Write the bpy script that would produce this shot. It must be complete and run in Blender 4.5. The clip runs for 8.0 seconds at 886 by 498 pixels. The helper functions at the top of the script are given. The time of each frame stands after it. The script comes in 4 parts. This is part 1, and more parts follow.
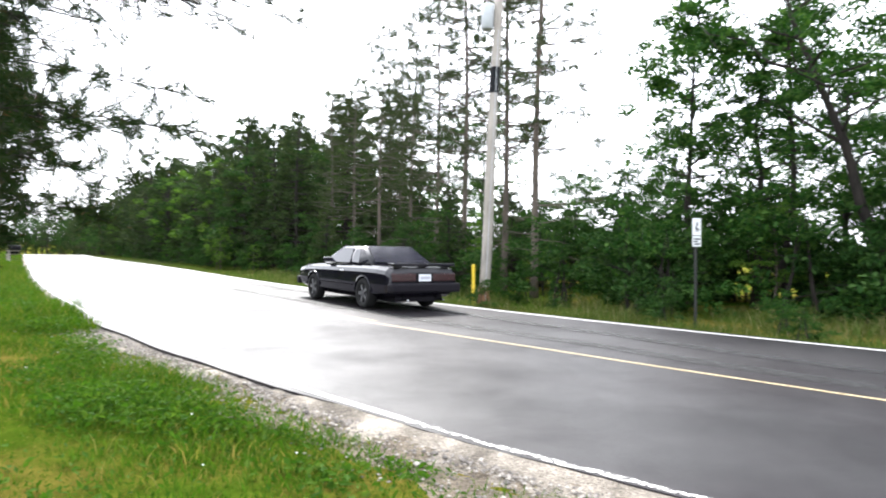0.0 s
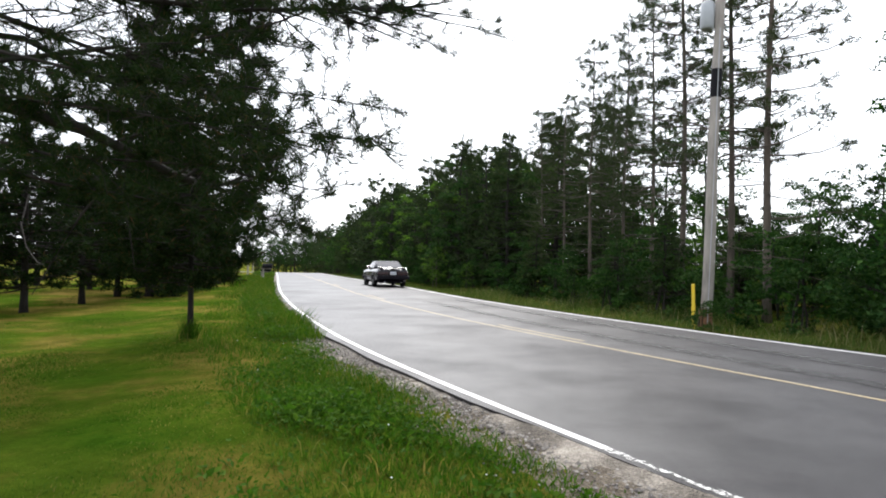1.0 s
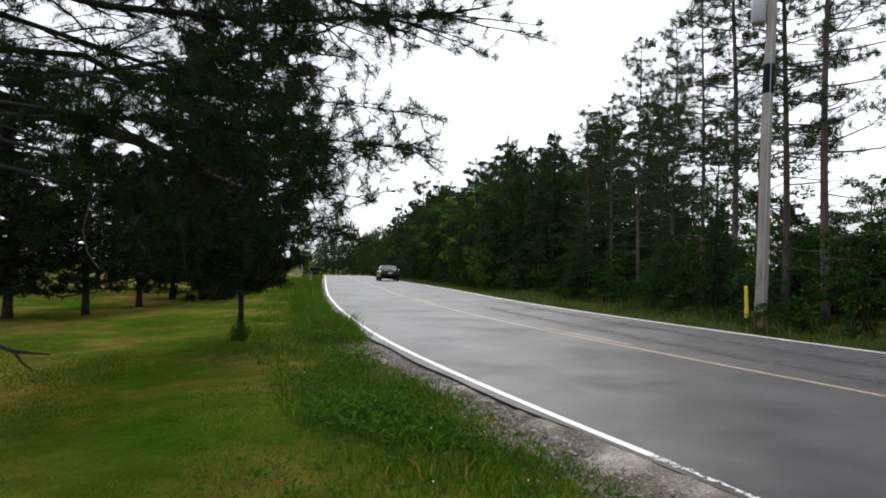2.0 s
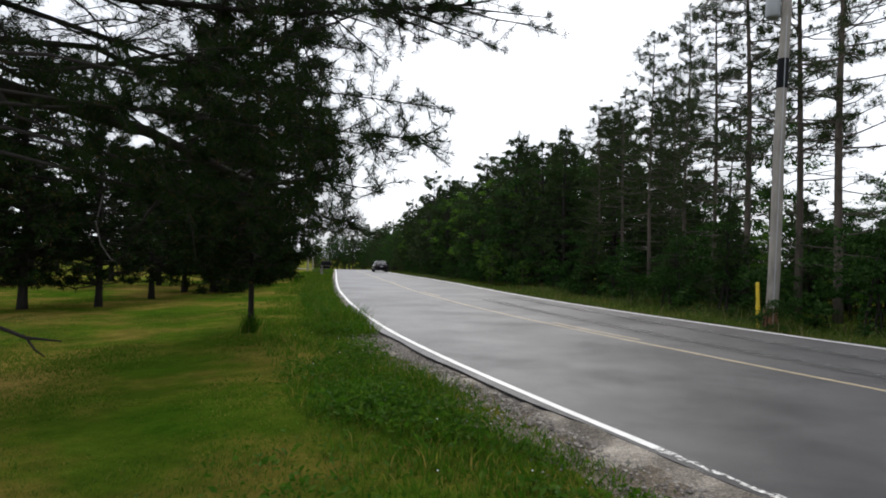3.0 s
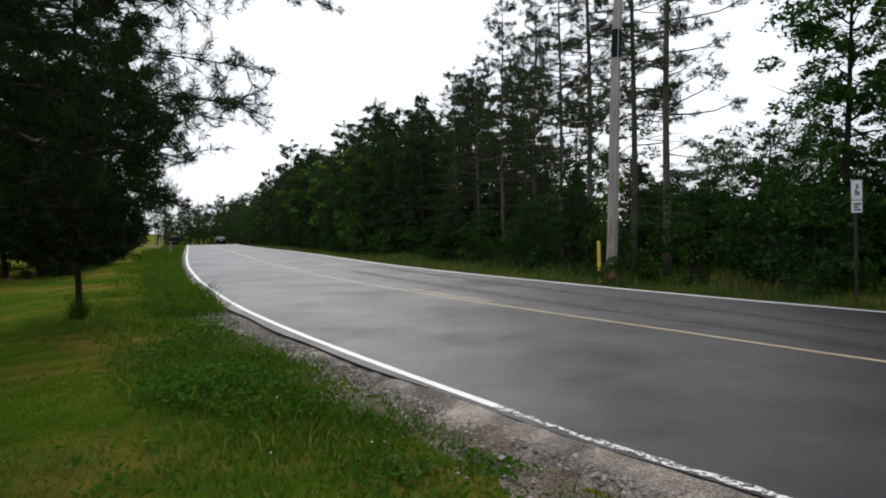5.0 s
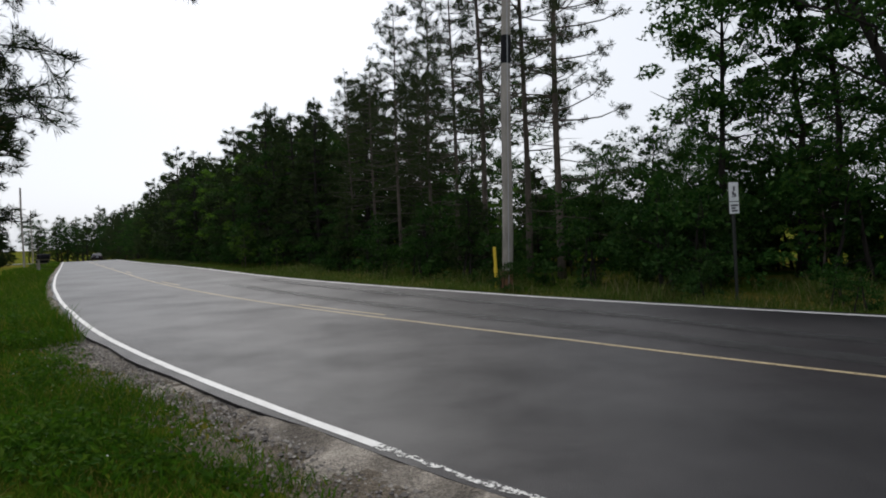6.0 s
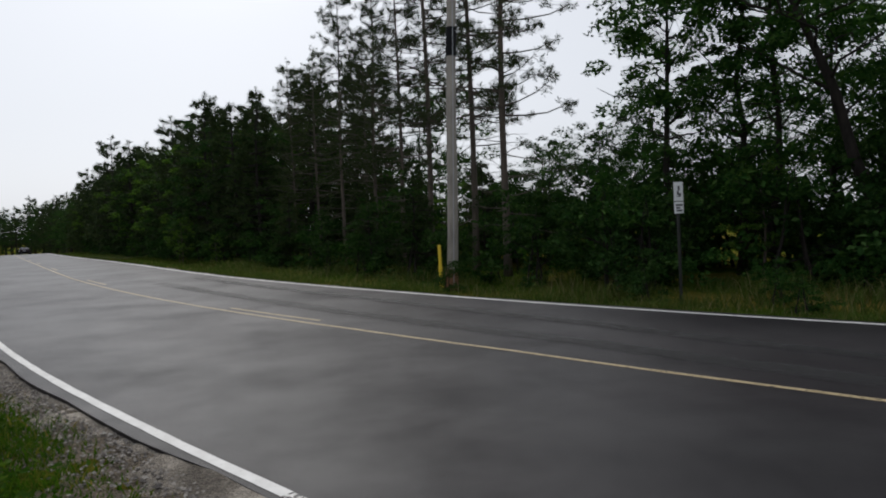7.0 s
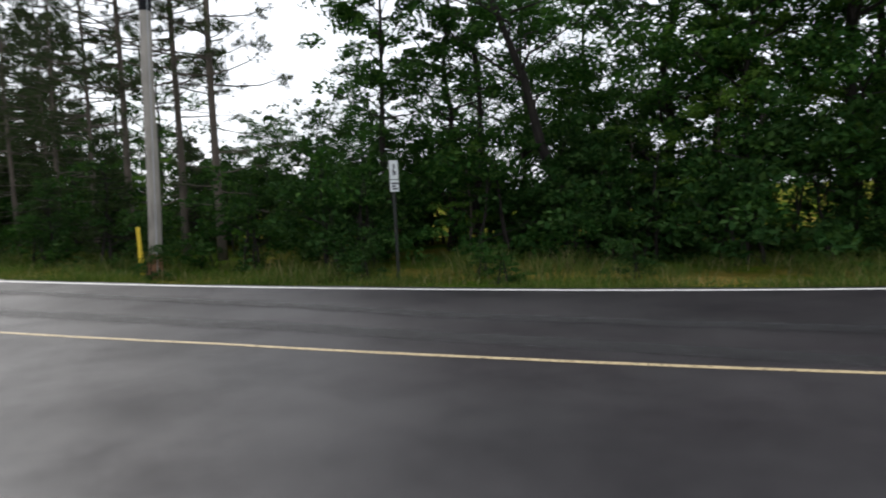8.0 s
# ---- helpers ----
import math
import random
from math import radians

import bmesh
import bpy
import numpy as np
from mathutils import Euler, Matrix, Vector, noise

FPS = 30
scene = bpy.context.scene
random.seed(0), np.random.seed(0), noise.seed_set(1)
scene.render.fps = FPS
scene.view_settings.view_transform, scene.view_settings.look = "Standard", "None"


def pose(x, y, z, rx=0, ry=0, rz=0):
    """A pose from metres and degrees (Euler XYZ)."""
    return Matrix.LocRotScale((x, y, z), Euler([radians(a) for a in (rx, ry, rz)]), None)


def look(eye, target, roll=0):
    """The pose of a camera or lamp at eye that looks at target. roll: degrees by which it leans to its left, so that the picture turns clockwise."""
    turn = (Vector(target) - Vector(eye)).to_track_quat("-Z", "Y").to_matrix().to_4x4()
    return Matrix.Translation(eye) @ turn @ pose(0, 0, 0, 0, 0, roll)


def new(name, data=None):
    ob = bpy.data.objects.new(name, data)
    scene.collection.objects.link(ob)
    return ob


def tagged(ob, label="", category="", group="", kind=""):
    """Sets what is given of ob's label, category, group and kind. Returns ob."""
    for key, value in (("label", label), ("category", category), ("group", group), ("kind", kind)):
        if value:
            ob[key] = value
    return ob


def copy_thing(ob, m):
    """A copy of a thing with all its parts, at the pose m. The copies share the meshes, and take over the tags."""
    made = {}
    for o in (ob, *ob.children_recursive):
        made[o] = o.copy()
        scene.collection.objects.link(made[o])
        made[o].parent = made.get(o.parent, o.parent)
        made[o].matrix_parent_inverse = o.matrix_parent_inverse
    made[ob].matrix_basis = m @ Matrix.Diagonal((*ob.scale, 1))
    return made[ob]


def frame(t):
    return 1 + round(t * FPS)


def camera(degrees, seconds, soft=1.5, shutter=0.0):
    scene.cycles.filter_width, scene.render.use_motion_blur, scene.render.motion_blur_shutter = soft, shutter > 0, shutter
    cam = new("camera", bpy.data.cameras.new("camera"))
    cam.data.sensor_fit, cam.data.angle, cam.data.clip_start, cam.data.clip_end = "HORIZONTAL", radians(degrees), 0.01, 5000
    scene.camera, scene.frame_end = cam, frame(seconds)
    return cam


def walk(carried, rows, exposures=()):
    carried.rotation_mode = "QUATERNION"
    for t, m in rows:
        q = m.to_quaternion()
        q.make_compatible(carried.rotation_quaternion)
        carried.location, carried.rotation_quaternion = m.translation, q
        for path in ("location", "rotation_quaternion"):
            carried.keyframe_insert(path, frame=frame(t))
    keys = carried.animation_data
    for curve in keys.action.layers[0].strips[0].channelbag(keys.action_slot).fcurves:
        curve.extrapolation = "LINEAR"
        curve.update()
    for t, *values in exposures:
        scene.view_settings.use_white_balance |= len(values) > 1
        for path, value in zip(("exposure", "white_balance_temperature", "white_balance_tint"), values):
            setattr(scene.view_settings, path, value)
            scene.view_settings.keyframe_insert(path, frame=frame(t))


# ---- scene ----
cam = camera(68.6, 8.0, soft=1.9, shutter=0.12)

PATH = [
    (0, (0.349, -0.105, 1.333), (0.481, 1.890, 1.331), 1.17),
    (0.5, (0.397, 0.116, 1.291), (-0.033, 2.069, 1.305), 0.95),
    (1, (0.444, 0.174, 1.282), (-0.067, 2.107, 1.327), 1.25),
    (1.5, (0.465, 0.169, 1.310), (-0.133, 2.076, 1.365), 0.66),
    (3, (0.512, 0.155, 1.278), (-0.165, 2.036, 1.311), 1.34),
    (3.5, (0.520, 0.209, 1.283), (-0.161, 2.089, 1.308), 1.35),
    (4, (0.505, 0.203, 1.282), (-0.186, 2.079, 1.317), 1.52),
    (4.5, (0.563, 0.217, 1.268), (-0.022, 2.129, 1.303), 0.81),
    (5, (0.665, 0.315, 1.280), (0.393, 2.296, 1.218), -0.77),
    (5.2, (0.675, 0.411, 1.296), (0.497, 2.402, 1.239), -1.62),
    (6.3, (0.879, 1.076, 1.345), (0.926, 3.075, 1.297), -2.10),
    (6.5, (0.923, 1.214, 1.373), (0.907, 3.212, 1.278), -1.82),
    (7, (0.977, 1.382, 1.445), (1.162, 3.371, 1.368), -2.05),
    (7.5, (1.063, 1.550, 1.474), (1.450, 3.509, 1.357), -3.00),
    (8, (1.243, 1.894, 1.386), (2.219, 3.632, 1.220), -2.07),
]
EXPOSURES = [(t, e, 6150, 10.5) for t, e in ((0, 1.15), (0.5, 0.65), (1, 0.05), (1.5, -0.4), (3, -0.75), (4.5, -0.8), (5.2, -0.9), (6.3, -1.3), (7.0, -1.4), (7.5, -1.1), (8, -0.4))]
walk(cam, [(t, look(e, g, r)) for t, e, g, r in PATH], EXPOSURES)

# ---- light: a bright hazy sky, low veiled sun beyond the road ----
SUN_AZ, SUN_EL = 104.0, 44.0
world = bpy.data.worlds.new("sky")
scene.world = world
world.use_nodes = True
wn = world.node_tree.nodes
sky = wn.new("ShaderNodeTexSky")
sky.sky_type, sky.sun_disc = "NISHITA", False
sky.sun_elevation, sky.sun_rotation = radians(SUN_EL), radians(90 - SUN_AZ)
sky.air_density, sky.dust_density, sky.ozone_density = 1.0, 3.0, 1.5
wn["Background"].inputs["Strength"].default_value = 0.15
# thin cloud: the blue is mostly veiled
pale = wn.new("ShaderNodeHueSaturation")
pale.inputs["Saturation"].default_value = 0.3
veil = wn.new("ShaderNodeMix")
veil.data_type = "RGBA"
veil.inputs[0].default_value = 0.42
veil.inputs[7].default_value = (23.0, 23.2, 23.5, 1)
world.node_tree.links.new(sky.outputs[0], pale.inputs["Color"])
world.node_tree.links.new(pale.outputs[0], veil.inputs[6])
world.node_tree.links.new(veil.outputs[2], wn["Background"].inputs["Color"])
sun = new("sun", bpy.data.lights.new("sun", "SUN"))
sun.data.energy, sun.data.angle, sun.data.color = 3.4, radians(9), (1.0, 0.94, 0.85)
_d = Vector((math.cos(radians(SUN_AZ)) * math.cos(radians(SUN_EL)), math.sin(radians(SUN_AZ)) * math.cos(radians(SUN_EL)), math.sin(radians(SUN_EL))))
sun.matrix_world = look(_d * 100, (0, 0, 0))


# ---- materials ----
class Mat:
    """A node material with a few shorthands."""

    def __init__(self, name, rough=0.8, metal=0.0, spec=0.5):
        self.m = bpy.data.materials.new(name)
        self.m.use_nodes = True
        self.nt = self.m.node_tree
        self.b = self.nt.nodes["Principled BSDF"]
        self.b.inputs["Roughness"].default_value = rough
        self.b.inputs["Metallic"].default_value = metal
        self.b.inputs["Specular IOR Level"].default_value = spec
        self.co = None

    def node(self, kind, **kw):
        n = self.nt.nodes.new(kind)
        for k, v in kw.items():
            n.inputs[k].default_value = v
        return n

    def link(self, a, b):
        self.nt.links.new(a, b)

    def noise(self, scale, detail=4.0, rough=0.6, stretch=None):
        if self.co is None:
            self.co = self.nt.nodes.new("ShaderNodeTexCoord")
        src = self.co.outputs["Object"]
        if stretch:
            mp = self.nt.nodes.new("ShaderNodeMapping")
            mp.inputs["Scale"].default_value = stretch
            self.link(src, mp.inputs["Vector"])
            src = mp.outputs["Vector"]
        n = self.node("ShaderNodeTexNoise", Scale=scale, Detail=detail, Roughness=rough)
        self.link(src, n.inputs["Vector"])
        return n.outputs["Fac"]

    def ramp(self, fac, stops):
        r = self.nt.nodes.new("ShaderNodeValToRGB")
        e = r.color_ramp.elements
        while len(e) < len(stops):
            e.new(0.5)
        for el, (p, c) in zip(e, stops):
            el.position = p
            el.color = (*c, 1) if len(c) == 3 else c
        self.link(fac, r.inputs["Fac"])
        return r.outputs["Color"]

    def mix(self, fac, a, b, mode="MIX"):
        n = self.nt.nodes.new("ShaderNodeMix")
        n.data_type, n.blend_type = "RGBA", mode
        for sock, v in ((n.inputs[0], fac), (n.inputs[6], a), (n.inputs[7], b)):
            if isinstance(v, (int, float)):
                sock.default_value = v
            elif isinstance(v, tuple):
                sock.default_value = (*v, 1)
            else:
                self.link(v, sock)
        return n.outputs[2]

    def color(self, c):
        if isinstance(c, tuple):
            self.b.inputs["Base Color"].default_value = (*c, 1)
        else:
            self.link(c, self.b.inputs["Base Color"])
        return self

    def rough(self, fac, lo, hi):
        n = self.nt.nodes.new("ShaderNodeMapRange")
        n.inputs["To Min"].default_value, n.inputs["To Max"].default_value = lo, hi
        self.link(fac, n.inputs["Value"])
        self.link(n.outputs[0], self.b.inputs["Roughness"])
        return self

    def bump(self, fac, strength=0.3, dist=0.02):
        n = self.node("ShaderNodeBump", Strength=strength, Distance=dist)
        self.link(fac, n.inputs["Height"])
        self.link(n.outputs[0], self.b.inputs["Normal"])
        return self


def rnd_color(mt, stops, by="island"):
    if by == "island":
        g = mt.nt.nodes.new("ShaderNodeNewGeometry")
        return mt.ramp(g.outputs["Random Per Island"], stops)
    g = mt.nt.nodes.new("ShaderNodeObjectInfo")
    return mt.ramp(g.outputs["Random"], stops)


def leaf_mat(name, stops, translucent=0.3, big=None, rough=0.55):
    """Leaves: colour varies leaf by leaf, in patches and tree by tree, and light passes through them."""
    mt = Mat(name, rough, 0, 0.02)
    c = rnd_color(mt, stops)
    c = mt.mix(0.5, c, mt.ramp(mt.noise(0.7, 2), [(0.3, (0.5, 0.5, 0.5)), (0.7, (1.15, 1.15, 1.0))]), "MULTIPLY")
    tint = rnd_color(mt, [(0, (0.8, 0.85, 0.8)), (1, (1.15, 1.1, 0.95))], "object")
    c = mt.mix(0.8, c, tint, "MULTIPLY")
    mt.color(c)
    tr = mt.nt.nodes.new("ShaderNodeBsdfTranslucent")
    mt.link(mt.mix(1.0, c, (1.3, 1.5, 0.7), "MULTIPLY"), tr.inputs["Color"])
    ms = mt.nt.nodes.new("ShaderNodeMixShader")
    ms.inputs[0].default_value = translucent
    mt.link(mt.b.outputs[0], ms.inputs[1])
    mt.link(tr.outputs[0], ms.inputs[2])
    mt.link(ms.outputs[0], mt.nt.nodes["Material Output"].inputs["Surface"])
    return mt.m


def make_asphalt():
    mt = Mat("asphalt", 0.5, 0, 0.38)
    fine, mid, wide = mt.noise(90, 3, 0.7), mt.noise(2.2, 5, 0.6), mt.noise(0.35, 4)
    c = mt.ramp(fine, [(0.3, (0.009, 0.0078, 0.009)), (0.7, (0.023, 0.0198, 0.023))])
    c = mt.mix(0.55, c, mt.ramp(mid, [(0.3, (0.78, 0.78, 0.8)), (0.7, (1.12, 1.1, 1.08))]), "MULTIPLY")
    c = mt.mix(0.6, c, mt.ramp(wide, [(0.36, (0.55, 0.55, 0.57)), (0.62, (1.25, 1.22, 1.2))]), "MULTIPLY")
    # polished and dull stretches
    worn = mt.ramp(mt.noise(0.55, 5, 0.65), [(0.36, (0.16, 0.16, 0.16)), (0.64, (0.4, 0.4, 0.4))])
    mt.link(worn, mt.b.inputs["Specular IOR Level"])
    mt.color(c).rough(wide, 0.38, 0.52).bump(fine, 0.5, 0.007)
    return mt.m


def make_paint(name, col, worn):
    """Road paint, worn through to the asphalt in specks."""
    mt = Mat(name, 0.6)
    mt.color(mt.mix(0.35, col, mt.ramp(mt.noise(6, 4), [(0.35, (0.55, 0.54, 0.52)), (0.6, (1, 1, 1))]), "MULTIPLY"))
    hole = mt.ramp(mt.noise(28, 5, 0.75), [(worn, (0, 0, 0)), (worn + 0.06, (1, 1, 1))])
    mt.link(hole, mt.b.inputs["Alpha"])
    mt.bump(mt.noise(80, 2), 0.2, 0.004)
    return mt.m


def make_rubber_mark():
    mt = Mat("tyre_rubber_mark", 0.6)
    mt.color((0.016, 0.016, 0.018))
    a = mt.ramp(mt.noise(1.4, 5, 0.7, (1, 1, 1)), [(0.3, (0.2,) * 3), (0.7, (0.5,) * 3)])
    mt.link(a, mt.b.inputs["Alpha"])
    return mt.m


def make_soil(name, stops, s1, s2, bump=0.5):
    """Loose ground: broad patches, sand, and light and dark grains."""
    mt = Mat(name, 0.95, 0, 0.2)
    c = mt.ramp(mt.noise(s1, 6, 0.7), stops)
    c = mt.mix(0.8, c, mt.ramp(mt.noise(s2, 6, 0.8), [(0.3, (0.42, 0.41, 0.4)), (0.5, (0.95, 0.94, 0.92)), (0.72, (1.45, 1.42, 1.38))]), "MULTIPLY")
    v = mt.node("ShaderNodeTexVoronoi", Scale=s2 * 1.3)
    mt.link(mt.co.outputs["Object"], v.inputs["Vector"])
    c = mt.mix(0.55, c, mt.ramp(v.outputs["Color"], [(0.1, (0.45, 0.45, 0.45)), (0.9, (1.45, 1.42, 1.38))]), "MULTIPLY")
    mt.color(c).bump(v.outputs["Distance"], bump, 0.03)
    return mt.m


def make_lawn():
    mt = Mat("mown_lawn", 1.0, 0, 0.0)
    big = mt.ramp(mt.noise(0.33, 6, 0.62), [(0.34, (0.036, 0.086, 0.007)), (0.45, (0.070, 0.110, 0.012)), (0.53, (0.135, 0.125, 0.026)), (0.64, (0.22, 0.165, 0.05))])
    mid = mt.ramp(mt.noise(3.1, 6, 0.75), [(0.3, (0.45, 0.5, 0.4)), (0.7, (1.35, 1.25, 1.1))])
    fine = mt.ramp(mt.noise(55, 4, 0.8), [(0.3, (0.4, 0.45, 0.35)), (0.7, (1.5, 1.45, 1.3))])
    # mowing lines
    mow = mt.ramp(mt.noise(1.1, 3, 0.5, (1.0, 0.22, 1)), [(0.4, (0.8, 0.85, 0.75)), (0.6, (1.15, 1.12, 1.1))])
    c = mt.mix(0.6, mt.mix(0.7, mt.mix(0.7, big, mid, "MULTIPLY"), fine, "MULTIPLY"), mow, "MULTIPLY")
    mt.color(mt.mix(0.5, mt.mix(0.7, big, mid, "MULTIPLY"), c))
    mt.bump(mt.noise(40, 5, 0.8), 0.8, 0.05)
    return mt.m


def make_bark(name, a, b, scale=6.0):
    mt = Mat(name, 0.95, 0, 0.2)
    n = mt.noise(scale, 6, 0.7, (1, 1, 0.18))
    mt.color(mt.mix(0.5, mt.ramp(n, [(0.3, a), (0.7, b)]), mt.ramp(mt.noise(1.1, 3), [(0.3, (0.7, 0.7, 0.7)), (0.7, (1.2, 1.15, 1.1))]), "MULTIPLY"))
    mt.bump(n, 0.8, 0.04)
    return mt.m


def make_plain(name, col, rough=0.5, metal=0.0, var=0.25, scale=8.0, coat=0.0, spec=0.5):
    mt = Mat(name, rough, metal, spec)
    n = mt.noise(scale, 4)
    mt.color(mt.mix(var, col, mt.ramp(n, [(0.3, (0.6, 0.6, 0.6)), (0.7, (1.25, 1.25, 1.25))]), "MULTIPLY"))
    mt.rough(n, max(0.02, rough - 0.08), rough + 0.08)
    mt.b.inputs["Coat Weight"].default_value = coat
    return mt.m


ASPHALT = make_asphalt()
WHITE_PAINT = make_paint("white_road_paint", (0.72, 0.71, 0.69), 0.31)
CRUMBLED = make_paint("crumbling_white_paint", (0.72, 0.71, 0.68), 0.47)
YELLOW_PAINT = make_paint("yellow_road_paint", (0.38, 0.30, 0.17), 0.39)
SKID = make_rubber_mark()
LAWN = make_lawn()
GRAVEL = make_soil("gravel_shoulder", [(0.34, (0.13, 0.115, 0.098)), (0.5, (0.27, 0.243, 0.21)), (0.66, (0.50, 0.455, 0.40))], 1.6, 60, 0.8)
DIRT = make_soil("bare_dirt", [(0.3, (0.075, 0.062, 0.047)), (0.7, (0.22, 0.185, 0.145))], 4, 50, 0.8)
STONE = Mat("pebble", 0.9, 0, 0.2)
STONE = STONE.color(rnd_color(STONE, [(0, (0.10, 0.09, 0.085)), (0.7, (0.27, 0.245, 0.22)), (1, (0.42, 0.39, 0.35))])).m
GRASS = leaf_mat("grass_blades", [(0, (0.030, 0.078, 0.007)), (0.5, (0.052, 0.112, 0.011)), (0.86, (0.095, 0.125, 0.022)), (1, (0.21, 0.165, 0.06))], 0.35)
TALL_GRASS = leaf_mat("tall_verge_grass", [(0, (0.04, 0.075, 0.016)), (0.5, (0.07, 0.11, 0.026)), (0.85, (0.10, 0.115, 0.036)), (1, (0.20, 0.17, 0.09))], 0.2)
SEED_GRASS = leaf_mat("tan_seed_heads", [(0, (0.13, 0.115, 0.05)), (0.6, (0.25, 0.20, 0.115)), (1, (0.36, 0.29, 0.2))], 0.25)
WEED = leaf_mat("weed_leaves", [(0, (0.028, 0.070, 0.008)), (0.6, (0.048, 0.108, 0.012)), (1, (0.09, 0.145, 0.025))], 0.3)
NEEDLES = leaf_mat("pine_needles", [(0, (0.022, 0.040, 0.017)), (0.6, (0.042, 0.068, 0.027)), (1, (0.075, 0.095, 0.038))], 0.08)
NEEDLES_DARK = leaf_mat("dark_pine_needles", [(0, (0.010, 0.022, 0.008)), (0.7, (0.019, 0.038, 0.011)), (0.96, (0.038, 0.045, 0.016)), (1, (0.10, 0.055, 0.035))], 0.08)
LEAVES = leaf_mat("broad_leaves", [(0, (0.013, 0.040, 0.010)), (0.6, (0.028, 0.076, 0.019)), (1, (0.068, 0.132, 0.034))], 0.25)
# darker copy of the broad leaves, with the wood's shade in its colour
LEAVES_SHADE = leaf_mat("shaded_leaves", [(0, (0.013, 0.036, 0.010)), (0.6, (0.028, 0.066, 0.019)), (1, (0.062, 0.112, 0.035))], 0.22)
LEAVES_LIGHT = leaf_mat("light_leaves", [(0, (0.045, 0.095, 0.018)), (0.6, (0.075, 0.145, 0.027)), (1, (0.115, 0.185, 0.04))], 0.3)
FLOWER = make_plain("white_clover_flower", (0.75, 0.75, 0.68), 0.8)
BARK = make_bark("grey_brown_bark", (0.05, 0.043, 0.037), (0.15, 0.125, 0.105))
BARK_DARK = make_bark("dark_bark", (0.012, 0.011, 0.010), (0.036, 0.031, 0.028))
DEAD_WOOD = make_bark("bare_grey_wood", (0.05, 0.045, 0.042), (0.13, 0.118, 0.108), 12)
POLE_WOOD = make_bark("weathered_pole_wood", (0.2, 0.185, 0.17), (0.42, 0.39, 0.36), 5)


# ---- shared builders ----
def mesh_object(name, verts, faces, material, parent=None, label="", smooth=False):
    me = bpy.data.meshes.new(name)
    me.from_pydata(verts, [], faces)
    if smooth:
        me.shade_smooth()
    for m in (material if isinstance(material, (list, tuple)) else [material]):
        me.materials.append(m)
    me.update()
    ob = new(name, me)
    if parent:
        ob.parent = parent
    if label:
        ob["label"] = label
    return ob


def part(name, bm, material, parent, label="", smooth=False):
    me = bpy.data.meshes.new(name)
    bmesh.ops.recalc_face_normals(bm, faces=bm.faces)
    bm.to_mesh(me)
    bm.free()
    if smooth:
        me.shade_smooth()
    me.materials.append(material)
    ob = new(name, me)
    if parent:
        ob.parent = parent
    if label:
        ob["label"] = label
    return ob


def empty(name, m=None):
    ob = new(name)
    ob.empty_display_size = 0.2
    if m is not None:
        ob.matrix_basis = m
    return ob


def box_bm(x0, x1, y0, y1, z0, z1, bevel=0.0, bm=None):
    own = bm is None
    bm = bm or bmesh.new()
    r = bmesh.ops.create_cube(bm, size=1.0)
    for v in r["verts"]:
        v.co = Vector(((x0 + x1) / 2 + v.co.x * (x1 - x0), (y0 + y1) / 2 + v.co.y * (y1 - y0), (z0 + z1) / 2 + v.co.z * (z1 - z0)))
    if bevel and own:
        bmesh.ops.bevel(bm, geom=bm.edges[:], offset=bevel, segments=2, affect="EDGES", profile=0.5)
    return bm


def tube(V, F, pts, radii, sides=6, cap=True):
    """Adds a tapered tube along pts to the vertex and face lists."""
    base = len(V)
    up = Vector((0.13, 0.21, 1))
    for i, p in enumerate(pts):
        p = Vector(p)
        a = Vector(pts[max(0, i - 1)])
        b = Vector(pts[min(len(pts) - 1, i + 1)])
        d = (b - a).normalized() if (b - a).length > 1e-6 else Vector((0, 0, 1))
        ref = up if abs(d.dot(up.normalized())) < 0.95 else Vector((1, 0, 0))
        u = d.cross(ref).normalized()
        w = d.cross(u)
        for k in range(sides):
            t = 2 * math.pi * k / sides
            V.append(tuple(p + (u * math.cos(t) + w * math.sin(t)) * radii[i]))
    for i in range(len(pts) - 1):
        for k in range(sides):
            a, b = base + i * sides + k, base + i * sides + (k + 1) % sides
            F.append((a, b, b + sides, a + sides))
    if cap:
        F.append(tuple(base + (len(pts) - 1) * sides + k for k in range(sides)))
        F.append(tuple(base + k for k in reversed(range(sides))))


# ---- the road's line: distance along it and offset to its side ----
KNOTS_S = [-60, -30, 0, 15, 30, 45, 50, 140, 155, 300]
KNOTS_K = [-0.0224, -0.0224, -0.0219, -0.0095, -0.0014, -0.0010, 0.0, 0.0, 0.009, 0.009]
SS = np.arange(-60, 300.1, 0.5)
_k = np.interp(SS, KNOTS_S, KNOTS_K)
_th = np.concatenate([[0], np.cumsum((_k[1:] + _k[:-1]) / 4)])
_th = _th - _th[120] + 2.4184
_cx = np.concatenate([[0], np.cumsum((np.cos(_th[1:]) + np.cos(_th[:-1])) / 4)])
_cy = np.concatenate([[0], np.cumsum((np.sin(_th[1:]) + np.sin(_th[:-1])) / 4)])
_cx, _cy = _cx - _cx[120] + 5.0879, _cy - _cy[120] + 5.5332


def d_near(s):
    """Offset of the near edge line; the near lane is widest in the bend."""
    return float(np.interp(s, [-20, 2, 5, 9.5, 14, 20, 30, 43, 60], [3.75, 3.69, 3.51, 3.31, 3.06, 2.86, 2.68, 2.52, 2.5]))


def d_mid(s):
    return float(np.interp(s, [-4, 1, 4, 7, 14, 25, 45], [0.41, -0.03, -0.26, -0.33, -0.27, -0.19, -0.25]))


